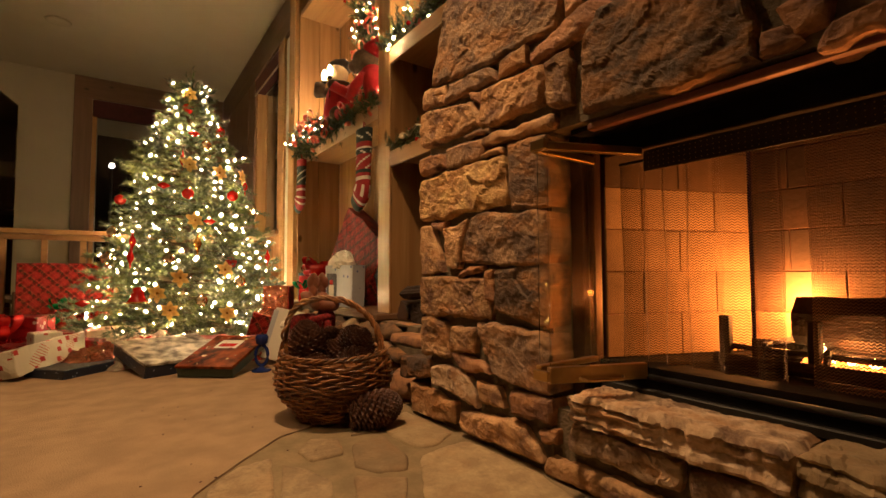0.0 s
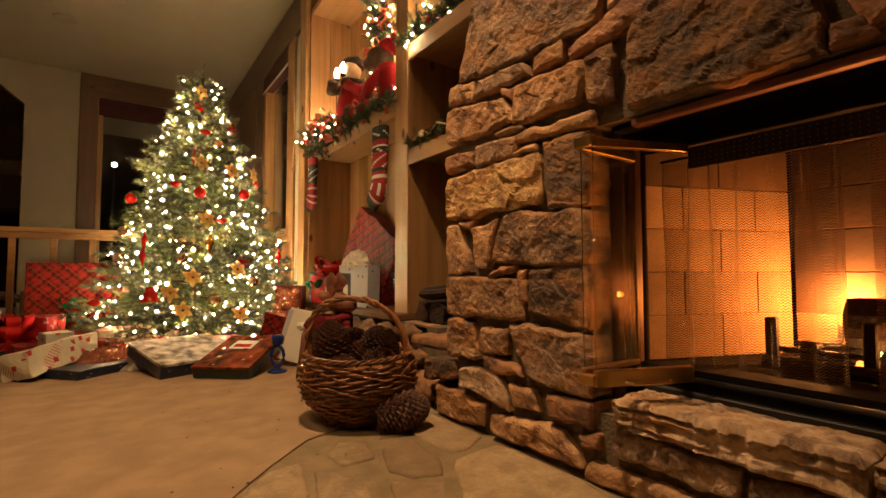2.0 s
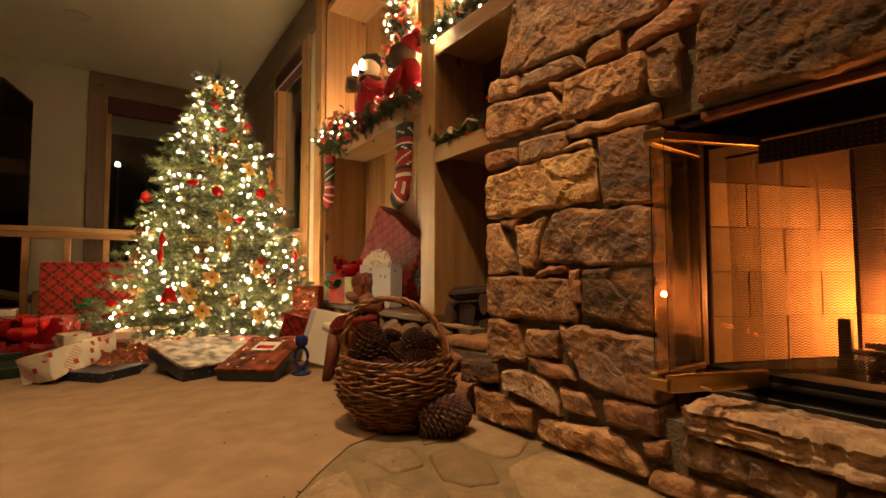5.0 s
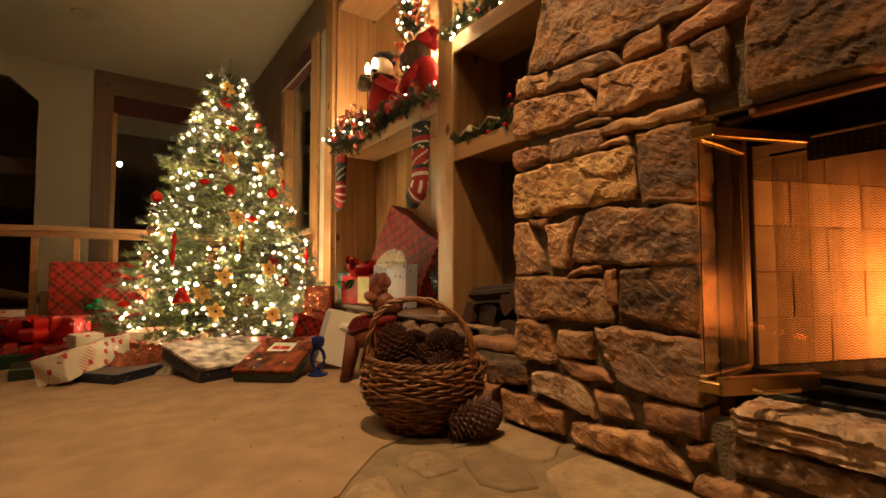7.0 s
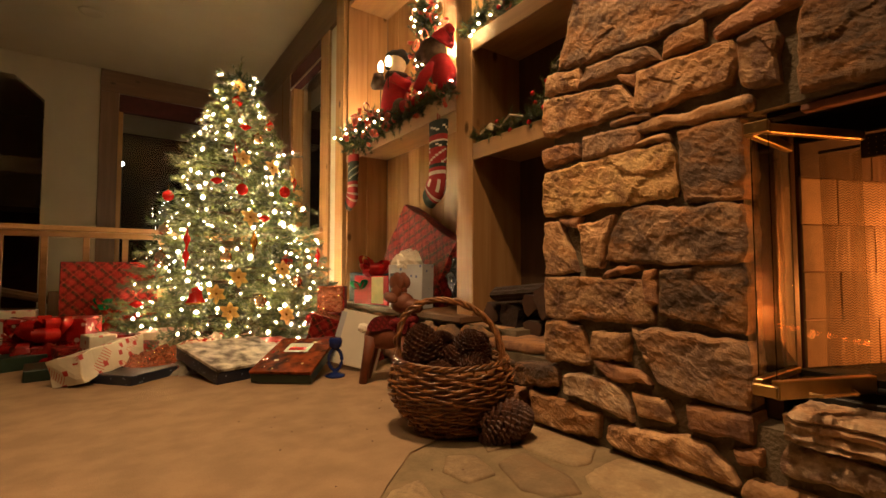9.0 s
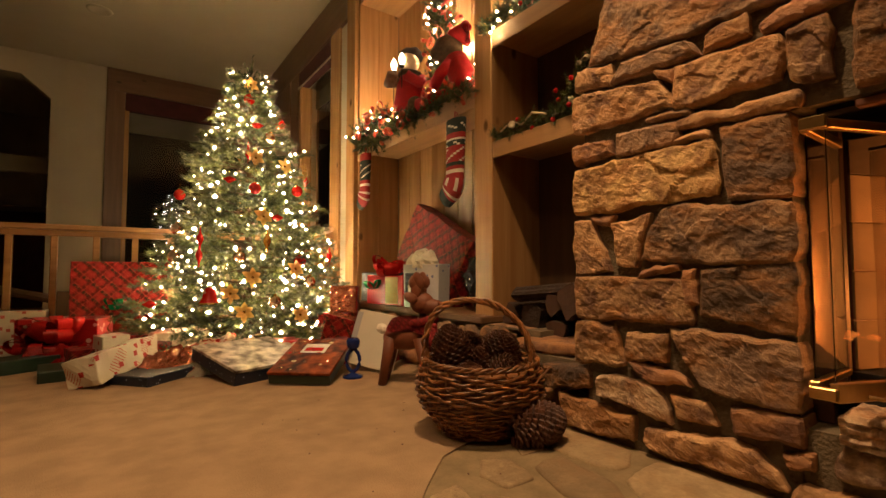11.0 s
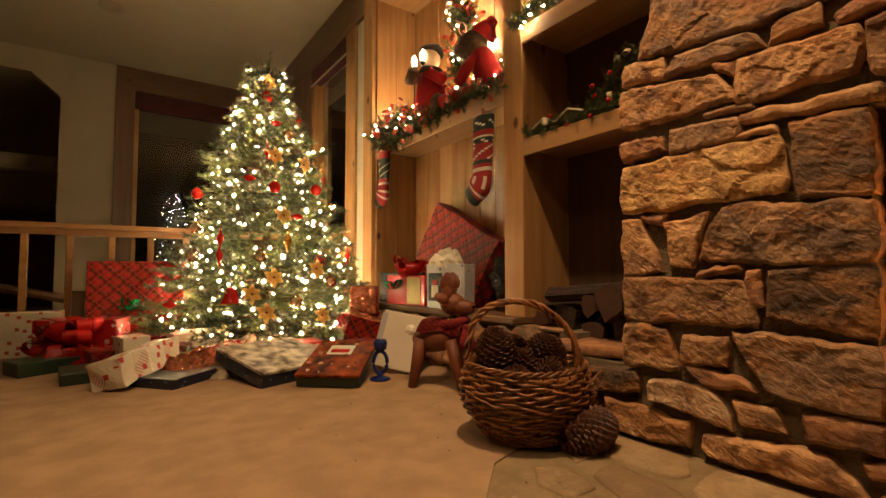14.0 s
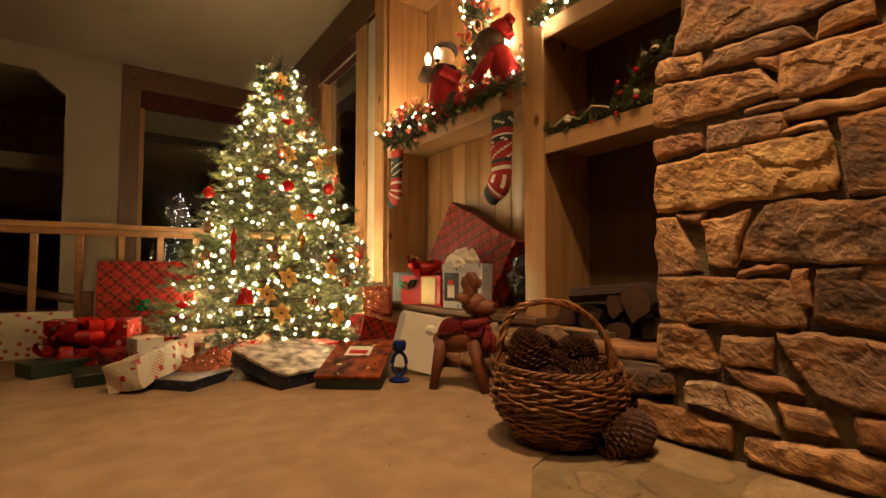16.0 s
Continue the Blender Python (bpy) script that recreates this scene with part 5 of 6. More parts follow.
# ---- wooden reindeer ----
M_DEER = mat("reindeer_wood", (0.16, 0.042, 0.015), 0.6, var=0.25, scale=14, bump=0.15)
M_PLAIDCLOTH = paper("red_plaid_cloth", (0.20, 0.020, 0.022), (((0.12, 0.014, 0.014), 0.022, 0.4, 0), ((0.13, 0.016, 0.016), 0.022, 0.4, 2)), 0.85, wrinkle=0.6)
M_WHITEFUR = mat("white_plush", (0.75, 0.70, 0.6), 0.9, var=0.1, scale=30, bump=0.5)
bm = bmesh.new()
blob((0.0, 0, 0.215), (0.115, 0.062, 0.062), pose(0, 0, 0, 0, -6, 0), bm=bm, seg=20)
for x, y, lean in ((-0.075, 0.036, -0.055), (-0.06, -0.040, -0.035), (0.07, 0.036, 0.045), (0.08, -0.038, 0.060)):
    tube([(x, y, 0.215), (x + lean * 0.45, y * 1.15, 0.11), (x + lean, y * 1.3, 0.0)], 0.026, 10, bm, taper=lambda s: 1.15 - 0.40 * s)
tube([(0.075, 0, 0.235), (0.088, 0, 0.29), (0.080, 0, 0.35)], 0.050, 12, bm, taper=lambda s: 1.1 - 0.25 * s)
blob((0.078, 0, 0.368), (0.058, 0.046, 0.050), bm=bm, seg=16)
tube([(0.085, 0, 0.365), (0.125, 0, 0.352), (0.158, 0, 0.354), (0.170, 0, 0.358)], 0.040, 12, bm, taper=lambda s: 1.1 - 0.5 * s)
blob((0.170, 0, 0.366), (0.013, 0.015, 0.012), bm=bm, seg=10)
for sgn in (-1, 1):
    blob((0.045, sgn * 0.055, 0.395), (0.036, 0.012, 0.024), pose(0, 0, 0, sgn * 20, 25, sgn * -30), bm=bm, seg=10)
    # flat stubby antlers with three lobes
    for dx, dz, rr in ((-0.008, 0.425, 0.026), (-0.020, 0.462, 0.024), (0.012, 0.462, 0.022), (-0.004, 0.480, 0.022)):
        blob((0.070 + dx, sgn * 0.034, dz), (rr, 0.009, rr * 1.35), bm=bm, seg=12)
DEER = pose(1.180, 2.325, 0, 0, 0, -55)
deer = tagged(part("reindeer_figure", bm, M_DEER, m=DEER, smooth=True), "reddish brown wooden reindeer figure standing before the ledge", "figurine")
# shawl over its back, knotted at the chest
bm = bmesh.new()
grid = []
for i in range(15):
    u = i / 14
    row = []
    for k in range(13):
        v = -1 + 2 * k / 12
        a = v * (1.15 + 0.35 * u + 0.12 * math.sin(u * 9))
        x = -0.075 + 0.20 * u
        rr = 0.072 + 0.010 * math.sin(u * 5 + 1) + 0.006 * noise.noise(Vector((u * 7, v * 5, 1)))
        row.append(bm.verts.new((x + 0.015 * math.cos(a), rr * math.sin(a) * (0.95 - 0.25 * max(0, u - 0.7)), 0.215 + 0.02 * u + (rr + 0.004) * math.cos(a) * (1 + 0.25 * u))))
    grid.append(row)
for i in range(14):
    for k in range(12):
        bm.faces.new((grid[i][k], grid[i][k + 1], grid[i + 1][k + 1], grid[i + 1][k]))
bmesh.ops.solidify(bm, geom=bm.faces[:], thickness=0.004)
tube([(0.085 + 0.052 * math.cos(a), 0.050 * math.sin(a), 0.285 + 0.012 * math.cos(a)) for a in [2 * math.pi * k / 20 for k in range(20)]], 0.019, 8, bm, closed=True)
blob((0.138, -0.022, 0.268), (0.022, 0.022, 0.018), bm=bm, seg=10, rough=0.2)
tube([(0.14, -0.022, 0.265), (0.165, -0.035, 0.225), (0.178, -0.045, 0.170)], 0.020, 8, bm, taper=lambda s: 0.6 + 0.7 * s)
tube([(0.138, -0.02, 0.265), (0.150, -0.055, 0.235), (0.150, -0.075, 0.190)], 0.018, 8, bm, taper=lambda s: 0.6 + 0.7 * s)
tagged(part("scarf", bm, M_PLAIDCLOTH, m=DEER, smooth=True), "dark red plaid shawl tied round the reindeer's shoulders", "scarf")
tagged(part("plush_tail", blob((-0.125, 0, 0.245), (0.026, 0.024, 0.024), seg=12, rough=0.25), M_WHITEFUR, deer), "white plush tail")

# ---- presents ----
RL = (0.55, 0.07, 0.05)
P_PLAID = paper("plaid_paper", (0.20, 0.010, 0.010), (((0.050, 0.022, 0.012), 0.07, 0.36, 0), ((0.10, 0.010, 0.008), 0.07, 0.36, 2), (RL, 0.07, 0.022, 0, 0.20), (RL, 0.07, 0.022, 2, 0.20), (RL, 0.07, 0.022, 0, 0.36), (RL, 0.07, 0.022, 2, 0.36), (RL, 0.07, 0.03, 0, 0.72), (RL, 0.07, 0.03, 2, 0.72)), 0.5)
P_STRIPE = paper("striped_paper", (0.56, 0.50, 0.38), (((0.42, 0.04, 0.03), 0.013, 0.24, 0), ((0.56, 0.50, 0.38), 0.13, 0.62, 2), ((0.56, 0.50, 0.38), 0.17, 0.30, 0)), 0.4)
n_, l_ = P_STRIPE.node_tree.nodes, P_STRIPE.node_tree.links
vo = n_.new("ShaderNodeTexVoronoi")
vo.distance, vo.inputs["Scale"].default_value = "CHEBYCHEV", 20
l_.new(n_.new("ShaderNodeTexCoord").outputs["Object"], vo.inputs["Vector"])
lt = n_.new("ShaderNodeMath")
lt.operation, lt.inputs[1].default_value = "LESS_THAN", 0.24
l_.new(vo.outputs["Distance"], lt.inputs[0])
mx = n_.new("ShaderNodeMix")
mx.data_type = "RGBA"
mx.inputs["B"].default_value = (0.36, 0.035, 0.03, 1)
l_.new(lt.outputs[0], mx.inputs["Factor"])
l_.new(n_["Principled BSDF"].inputs["Base Color"].links[0].from_socket, mx.inputs["A"])
l_.new(mx.outputs["Result"], n_["Principled BSDF"].inputs["Base Color"])
P_STRIPE2 = paper("wide_striped_paper", (0.62, 0.50, 0.36), (((0.45, 0.03, 0.025), 0.035, 0.35, 1),), 0.4, diagonal=False)
P_MOTIF = spotted("motif_paper", (0.60, 0.54, 0.42), (0.38, 0.05, 0.035), 24, 0.21, metric="CHEBYCHEV")
P_SNOW = spotted("snowflake_paper", (0.42, 0.010, 0.012), (0.70, 0.50, 0.42), 19, 0.24)
P_NAVY = spotted("starry_navy_paper", (0.010, 0.016, 0.035), (0.35, 0.42, 0.5), 45, 0.11)
P_STARBAG = spotted("pale_star_paper", (0.42, 0.42, 0.45), (0.08, 0.10, 0.25), 22, 0.17)
P_GREEN = mat("dark_green_card", (0.012, 0.030, 0.018), 0.4, var=0.2, scale=12, bump=0.1)
P_COPPER = mat("copper_foil", (0.66, 0.27, 0.17), 0.24, 0.85, var=0.3, scale=16, fine=34, bump=0.9, bumpd=0.02)
P_SILVER = mat("silver_tissue", (0.62, 0.56, 0.48), 0.3, 0.3, var=0.25, scale=12, fine=25, bump=0.6, bumpd=0.03)
P_WHITE = mat("white_card", (0.66, 0.60, 0.50), 0.5, var=0.05, scale=8, bump=0.1)
P_PHOTO = mat("wintry_print", (0.66, 0.60, 0.50), 0.5, var=0.55, scale=17, fine=42, bump=0.1, tint=(0.075, 0.055, 0.042), spec=0.25)
P_DARKPRINT = mat("firelit_print", (0.26, 0.055, 0.016), 0.7, var=0.6, scale=16, fine=30, bump=0, tint=(0.030, 0.010, 0.006), spec=0.06)
P_TISSUE = mat("tissue", (0.72, 0.64, 0.52), 0.6, var=0.15, scale=14, bump=0.5, bumpd=0.02)
P_RIBBON = mat("red_satin", (0.48, 0.012, 0.012), 0.25, var=0.2, scale=10, bump=0.2)
P_GRIBBON = mat("green_satin", (0.012, 0.24, 0.08), 0.16, 0.2, var=0.3, scale=12, bump=0.2)
P_GOLDCARD = mat("gold_card", (0.55, 0.36, 0.12), 0.4, 0.1, var=0.2, scale=10, bump=0.1)
P_DENIM = mat("dark_bag", (0.030, 0.032, 0.045), 0.5, var=0.4, scale=14, bump=0.5, bumpd=0.02)


def crumpled(w, d, h, bev=0.006, amount=0.004, seed=0.0):
    """A wrapped box: soft edges and slightly uneven faces; its foot at z = 0."""
    bm = box(-w / 2, -d / 2, 0, w / 2, d / 2, h, bev, seg=2)
    bmesh.ops.subdivide_edges(bm, edges=[e for e in bm.edges if e.calc_length() > 0.05], cuts=4, use_grid_fill=True)
    for v in bm.verts:
        lift = v.co.z
        v.co += noise.noise_vector(v.co * 11 + Vector((seed, seed * 2, 0))) * amount
        v.co.z = max(v.co.z, 0) if lift < 1e-4 else v.co.z
    return bm


def bow(parent, at, size, material, loops=8, seed=0):
    """A bow of looped ribbon, one mesh."""
    rng = random.Random(seed)
    bm = bmesh.new()
    for k in range(loops):
        a = 2 * math.pi * k / loops + rng.uniform(-0.2, 0.2)
        tilt = rng.uniform(0.15, 0.9)
        L, w = size * rng.uniform(0.75, 1.1), size * 0.17
        prev = None
        for i in range(13):
            u = 2 * math.pi * i / 12
            x = L * 0.5 * (1 - math.cos(u))
            z_ = L * 0.22 * math.sin(u)
            px, pz = x * math.cos(tilt) - z_ * math.sin(tilt), x * math.sin(tilt) + z_ * math.cos(tilt)
            ends = [bm.verts.new((px * math.cos(a) - s * w * (0.1 + 0.9 * math.sin(u / 2)) * math.sin(a), px * math.sin(a) + s * w * (0.1 + 0.9 * math.sin(u / 2)) * math.cos(a), pz)) for s in (-1, 1)]
            if prev:
                bm.faces.new((prev[0], prev[1], ends[1], ends[0]))
            prev = ends
    bmesh.ops.remove_doubles(bm, verts=[v for v in bm.verts if v.co.length < 0.06 * size], dist=0.12 * size)
    part("bow", bm, material, parent, m=pose(*at), smooth=True)


def ribbon(parent, w, d, h, material, width=0.022, across=True):
    e = 0.003
    part("ribbon", box(-width / 2, -d / 2 - e, 0.001, width / 2, d / 2 + e, h + e, 0.001), material, parent)
    if across:
        part("ribbon", box(-w / 2 - e, -width / 2, 0.001, w / 2 + e, width / 2, h + e + 0.001, 0.001), material, parent)


def present(m, w, d, h, material, label, seed=1.0, amount=0.004, lid=None, group="presents under the tree"):
    t = thing("present", m, label, "present", group)
    part("wrapped_box", crumpled(w, d, h, 0.005, amount, seed), material, t)
    if lid:
        part("lid", crumpled(w + 0.006, d + 0.006, 0.014, 0.003, 0.0015, seed), lid, t, m=pose(0, 0, h + 0.001))
    return t


# against the railing
t = present(pose(0.115, 4.40, 0), 0.55, 0.13, 0.583, P_PLAID, "tall red and green plaid present leaning on the railing", 3, 0.002)
bow(t, (-0.02, -0.10, 0.265), 0.10, P_GRIBBON, 9, 4)
bow(t, (-0.06, -0.10, 0.155), 0.07, P_GRIBBON, 8, 5)
bow(t, (0.19, -0.10, 0.20), 0.07, P_RIBBON, 7, 6)
present(pose(-0.60, 4.40, 0), 0.66, 0.14, 0.27, P_MOTIF, "long white present with red motifs beside the railing", 5)
t = present(pose(-0.155, 4.10, 0, 0, 0, -22), 0.42, 0.20, 0.235, P_SNOW, "red present with white snowflakes and a red bow", 6)
ribbon(t, 0.42, 0.20, 0.235, P_RIBBON, 0.03, False)
bow(t, (0.02, -0.14, 0.12), 0.20, P_RIBBON, 18, 8)
bow(t, (-0.04, -0.17, 0.05), 0.17, P_RIBBON, 14, 9)
t = present(pose(-0.06, 3.42, 0, 0, 0, 6), 0.30, 0.24, 0.055, P_GREEN, "flat dark green box with a green bow on the carpet", 7, 0.001)
bow(t, (-0.02, -0.10, 0.055), 0.05, P_GRIBBON, 6, 3)
present(pose(0.02, 3.72, 0, 0, 0, 15), 0.30, 0.22, 0.10, P_PLAID, "low plaid present in the heap under the tree", 8)
present(pose(0.075, 3.60, 0.055, 0, 0, 20), 0.13, 0.13, 0.115, P_MOTIF, "small square white present with red motifs", 9)
present(pose(0.110, 3.215, 0.030, -14, -6, 54), 0.42, 0.15, 0.125, P_STRIPE, "white present with red candy stripes, tipped on the heap", 10, 0.015)
present(pose(0.305, 3.17, 0, 0, 0, 40), 0.46, 0.26, 0.045, P_NAVY, "flat starry navy box half under other presents", 11, 0.001)
present(pose(0.40, 3.74, 0, 0, 0, 8), 0.30, 0.22, 0.16, P_STRIPE2, "red and white striped present under the branches", 13)
present(pose(0.16, 3.88, 0, 0, 0, -12), 0.30, 0.24, 0.14, P_PLAID, "red plaid present deep under the tree", 14)
present(pose(0.60, 3.50, 0, 0, 0, 10), 0.34, 0.26, 0.06, P_MOTIF, "flat pale present under the branches", 15)
# shirt boxes in front
t = present(pose(0.665, 2.985, 0.036, 10, 0, 18), 0.42, 0.42, 0.058, P_NAVY, "flat gift box with a wintry printed lid and navy sides", 16, 0.001, P_PHOTO)
t = present(pose(0.885, 2.710, 0.052, 15, 0, -40), 0.285, 0.37, 0.045, P_GREEN, "flat gift box with a dark firelit printed lid", 17, 0.001, P_DARKPRINT)
part("printed_panel", box(-0.07, 0.02, 0.0605, 0.05, 0.12, 0.062), P_WHITE, t, "pale printed house shape")
part("printed_panel", box(-0.055, 0.035, 0.0622, 0.035, 0.075, 0.063), P_RIBBON, t, "red printed bar")
rng = random.Random(4)
for k in range(26):
    x_, y_ = rng.uniform(-0.125, 0.125), rng.uniform(-0.17, 0.17)
    w_, d_ = rng.uniform(0.004, 0.013), rng.uniform(0.003, 0.012)
    part("printed_patch", lathe([(0.001, 0.0596), (w_, 0.0598), (w_, 0.0602), (0.001, 0.0603)], 9), rng.choice((P_RIBBON, P_COPPER, P_GOLDCARD, P_COPPER)), t, m=pose(x_, y_, 0.0002 * k) @ Matrix.Diagonal((1, d_ / w_, 0.1, 1)) @ Matrix.Translation((0, 0, 0.54)))
present(pose(0.98, 3.13, 0, 0, 0, -10), 0.28, 0.22, 0.085, P_SILVER, "crumpled silver tissue parcel", 18, 0.014)
present(pose(0.78, 3.33, 0, 0, 0, 12), 0.30, 0.20, 0.07, P_SILVER, "silver paper parcel under the branches", 19, 0.012)
t = present(pose(1.185, 3.19, 0, 0, 16, -28), 0.20, 0.20, 0.25, P_COPPER, "tipped copper foil present with a plaid side", 20, 0.006)
part("plaid_side", box(0.101, -0.098, 0.004, 0.109, 0.098, 0.246), P_PLAID, t, "dark red plaid paper")
part("plaid_side", box(-0.098, -0.111, 0.004, 0.098, -0.101, 0.246), P_PLAID, t, "dark red plaid paper")
present(pose(1.335, 3.44, 0, 0, 0, 20), 0.22, 0.22, 0.24, P_PLAID, "dark plaid present standing by the ledge", 21)
t = present(pose(1.345, 3.42, 0.243, 0, 0, -30), 0.17, 0.15, 0.175, P_COPPER, "upright copper foil present on another box", 22, 0.006)
part("plaid_side", box(0.086, -0.072, 0.004, 0.094, 0.072, 0.17), P_PLAID, t, "dark red plaid paper")
# white box leaning on the ledge
t = present(pose(1.160, 2.665, 0.018, -16, 9, -52), 0.25, 0.045, 0.285, P_WHITE, "white card box leaning upright against the ledge", 23, 0.001)
part("blue_edge", box(-0.131, -0.0245, 0.03, -0.10, -0.0235, 0.27), P_STARBAG, t, "pale blue printed strip")
present(pose(1.335, 2.86, 0, 0, 0, 40), 0.20, 0.16, 0.16, P_PLAID, "dark present between the white box and the ledge", 24)
# on the ledge in the niche
G2 = "presents on the ledge"
t = present(pose(1.570, 3.12, 0.303, 0, 0, -80), 0.36, 0.19, 0.185, P_RIBBON, "red present with a gold panel and red bow on the ledge", 25, 0.003, group=G2)
part("gold_panel", box(0.02, -0.0995, 0.01, 0.14, -0.0985, 0.175), P_GOLDCARD, t)
bow(t, (-0.02, -0.04, 0.188), 0.15, P_RIBBON, 15, 12)
bow(t, (-0.10, -0.10, 0.10), 0.09, P_GRIBBON, 5, 13)
t = present(pose(1.66, 3.42, 0.303, 0, 0, -75), 0.28, 0.22, 0.20, P_DENIM, "dark blue cloth parcel at the niche's end", 26, 0.012, group=G2)
t = present(pose(1.735, 3.005, 0.446, 0, 9, 0) @ pose(0, 0, 0, 25, 0, 0), 0.13, 0.72, 0.42, P_PLAID, "big red plaid present tilted against the niche's back", 27, 0.012, group=G2)
present(pose(1.80, 3.05, 0.303), 0.12, 0.42, 0.14, P_DENIM, "dark parcel under the tilted plaid present", 28, 0.006, group=G2)
bag = thing("gift_bag", pose(1.555, 2.735, 0.303, 0, 0, -80), "pale gift bag printed with blue stars, stuffed with tissue", "gift bag", G2)
bm = box(-0.145, -0.045, 0, 0.145, 0.045, 0.25, 0.003)
for v in bm.verts:
    if v.co.z > 0.2:
        v.co.x *= 1.05
part("bag_body", bm, P_STARBAG, bag)
part("printed_panel", box(-0.13, -0.0465, 0.04, -0.02, -0.0455, 0.20), P_DENIM, bag, "dark blue printed panel")
part("printed_bar", box(-0.105, -0.0475, 0.06, -0.05, -0.0468, 0.13), P_WHITE, bag)
part("printed_bar", box(-0.095, -0.0475, 0.133, -0.06, -0.0468, 0.16), P_RIBBON, bag)
bm = bmesh.new()
rng = random.Random(9)
blob((-0.03, 0, 0.262), (0.12, 0.045, 0.075), None, bm, 26)
for v in bm.verts:
    v.co += noise.noise_vector(v.co * 28) * 0.022 + noise.noise_vector(v.co * 70) * 0.008
part("tissue", bm, P_TISSUE, bag, "crumpled white tissue paper")
# glossy black bag slumped in the niche's corner
M_BIN = mat("black_plastic", (0.008, 0.007, 0.008), 0.18, var=0.2, scale=20, bump=0.3)
bm = blob((0, 0, 0.15), (0.085, 0.10, 0.155), seg=40)
for v in bm.verts:
    v.co += noise.noise_vector(v.co * 17) * 0.030 + noise.noise_vector(v.co * 45) * 0.010
    v.co.z = max(0.0, v.co.z)
tagged(part("plastic_bag", bm, M_BIN, m=pose(1.70, 2.40, 0.303), smooth=True), "black glossy plastic bag slumped on the ledge", "bag")

# small parcels tucked into the heap
present(pose(0.50, 3.20, 0.0, 0, 0, 30), 0.16, 0.12, 0.05, P_MOTIF, "small white parcel with red motifs behind the lid", 31, 0.008)
present(pose(0.245, 3.62, 0.0, 0, 8, -18), 0.20, 0.16, 0.12, P_PLAID, "small red plaid parcel in the heap", 32, 0.006)
present(pose(-0.30, 3.74, 0.0, 0, 0, 25), 0.26, 0.18, 0.07, P_GREEN, "flat dark parcel beside the red present", 33, 0.004)
present(pose(1.13, 2.98, 0.0, 0, 0, 12), 0.16, 0.14, 0.13, P_PLAID, "dark red plaid parcel beside the white box", 34, 0.006)
present(pose(0.60, 3.28, 0.02, 10, 0, -8), 0.30, 0.18, 0.03, P_TISSUE, "loose sheet of crumpled white tissue paper", 35, 0.020)
present(pose(0.92, 3.36, 0.0, 0, 0, 5), 0.22, 0.18, 0.10, P_SNOW, "red parcel with white flakes under the branches", 36, 0.006)


def film_heap(m, w, d, h, seed, material, label, name="wrapping_film", category="wrapping"):
    """A crumpled sheet of wrapping, thickened, lying in a heap."""
    bm = bmesh.new()
    n = 26
    grid = []
    for i in range(n + 1):
        row = []
        for k in range(n + 1):
            u, v = i / n - 0.5, k / n - 0.5
            p = Vector((u * 9, v * 9, seed))
            fall = max(0.0, 1 - (2 * u) ** 4) * max(0.0, 1 - (2 * v) ** 4)
            z = 0.003 + fall * h * (0.45 + 0.55 * abs(noise.noise(p * 0.6)) * 2 + 0.5 * abs(noise.noise(p * 1.7)))
            row.append(bm.verts.new((u * w + 0.02 * noise.noise(p + Vector((5, 0, 0))), v * d + 0.02 * noise.noise(p + Vector((0, 7, 0))), z)))
        grid.append(row)
    for i in range(n):
        for k in range(n):
            bm.faces.new((grid[i][k], grid[i + 1][k], grid[i + 1][k + 1], grid[i][k + 1]))
    bmesh.ops.solidify(bm, geom=bm.faces[:], thickness=0.0015)
    tagged(part(name, bm, material, m=m), label, category, "wrapping scraps")


film_heap(pose(0.34, 3.26, 0.050, 4, -8, 38), 0.36, 0.24, 0.050, 2.0, P_COPPER, "crumpled copper and red foil scrap on the navy box")
film_heap(pose(0.90, 3.05, 0.075, 0, 0, 16), 0.30, 0.20, 0.035, 5.0, P_TISSUE, "torn white tissue scrap behind the gift boxes", "tissue_scrap")
film_heap(pose(-0.16, 3.80, 0.0, 0, 0, -10), 0.42, 0.24, 0.10, 7.0, P_RIBBON, "crushed red foil ribbon in front of the red present", "ribbon_scrap")
film_heap(pose(0.46, 3.10, 0.0, 0, 0, 20), 0.16, 0.14, 0.06, 9.0, P_MOTIF, "crumpled white and red paper scrap on the carpet", "paper_scrap")
film_heap(pose(0.62, 3.44, 0.062, 0, 0, 5), 0.44, 0.22, 0.06, 12.0, P_STRIPE2, "striped red and white paper scrap under the branches", "paper_scrap")

# blue glass candlestick
M_BLUE = mat("cobalt_glass", (0.015, 0.03, 0.16), 0.08, 0.2, var=0.2, scale=10, bump=0)
b = thing("candlestick", pose(1.035, 2.585, 0), "cobalt blue glass candlestick with an open ring stem", "candlestick")
part("foot", lathe([(0.048, 0), (0.050, 0.008), (0.035, 0.014), (0.012, 0.022), (0.010, 0.03)], 20), M_BLUE, b, smooth=True)
part("stem", tube([(0.032 * math.cos(k * math.pi / 10) * 0.817, -0.032 * math.cos(k * math.pi / 10) * 0.577, 0.082 + 0.052 * math.sin(k * math.pi / 10)) for k in range(20)], 0.009, 8, closed=True), M_BLUE, b, "open oval ring stem", smooth=True)
part("cup", lathe([(0.008, 0.13), (0.03, 0.145), (0.034, 0.175), (0.026, 0.19), (0.015, 0.19)], 18), M_BLUE, b, smooth=True)

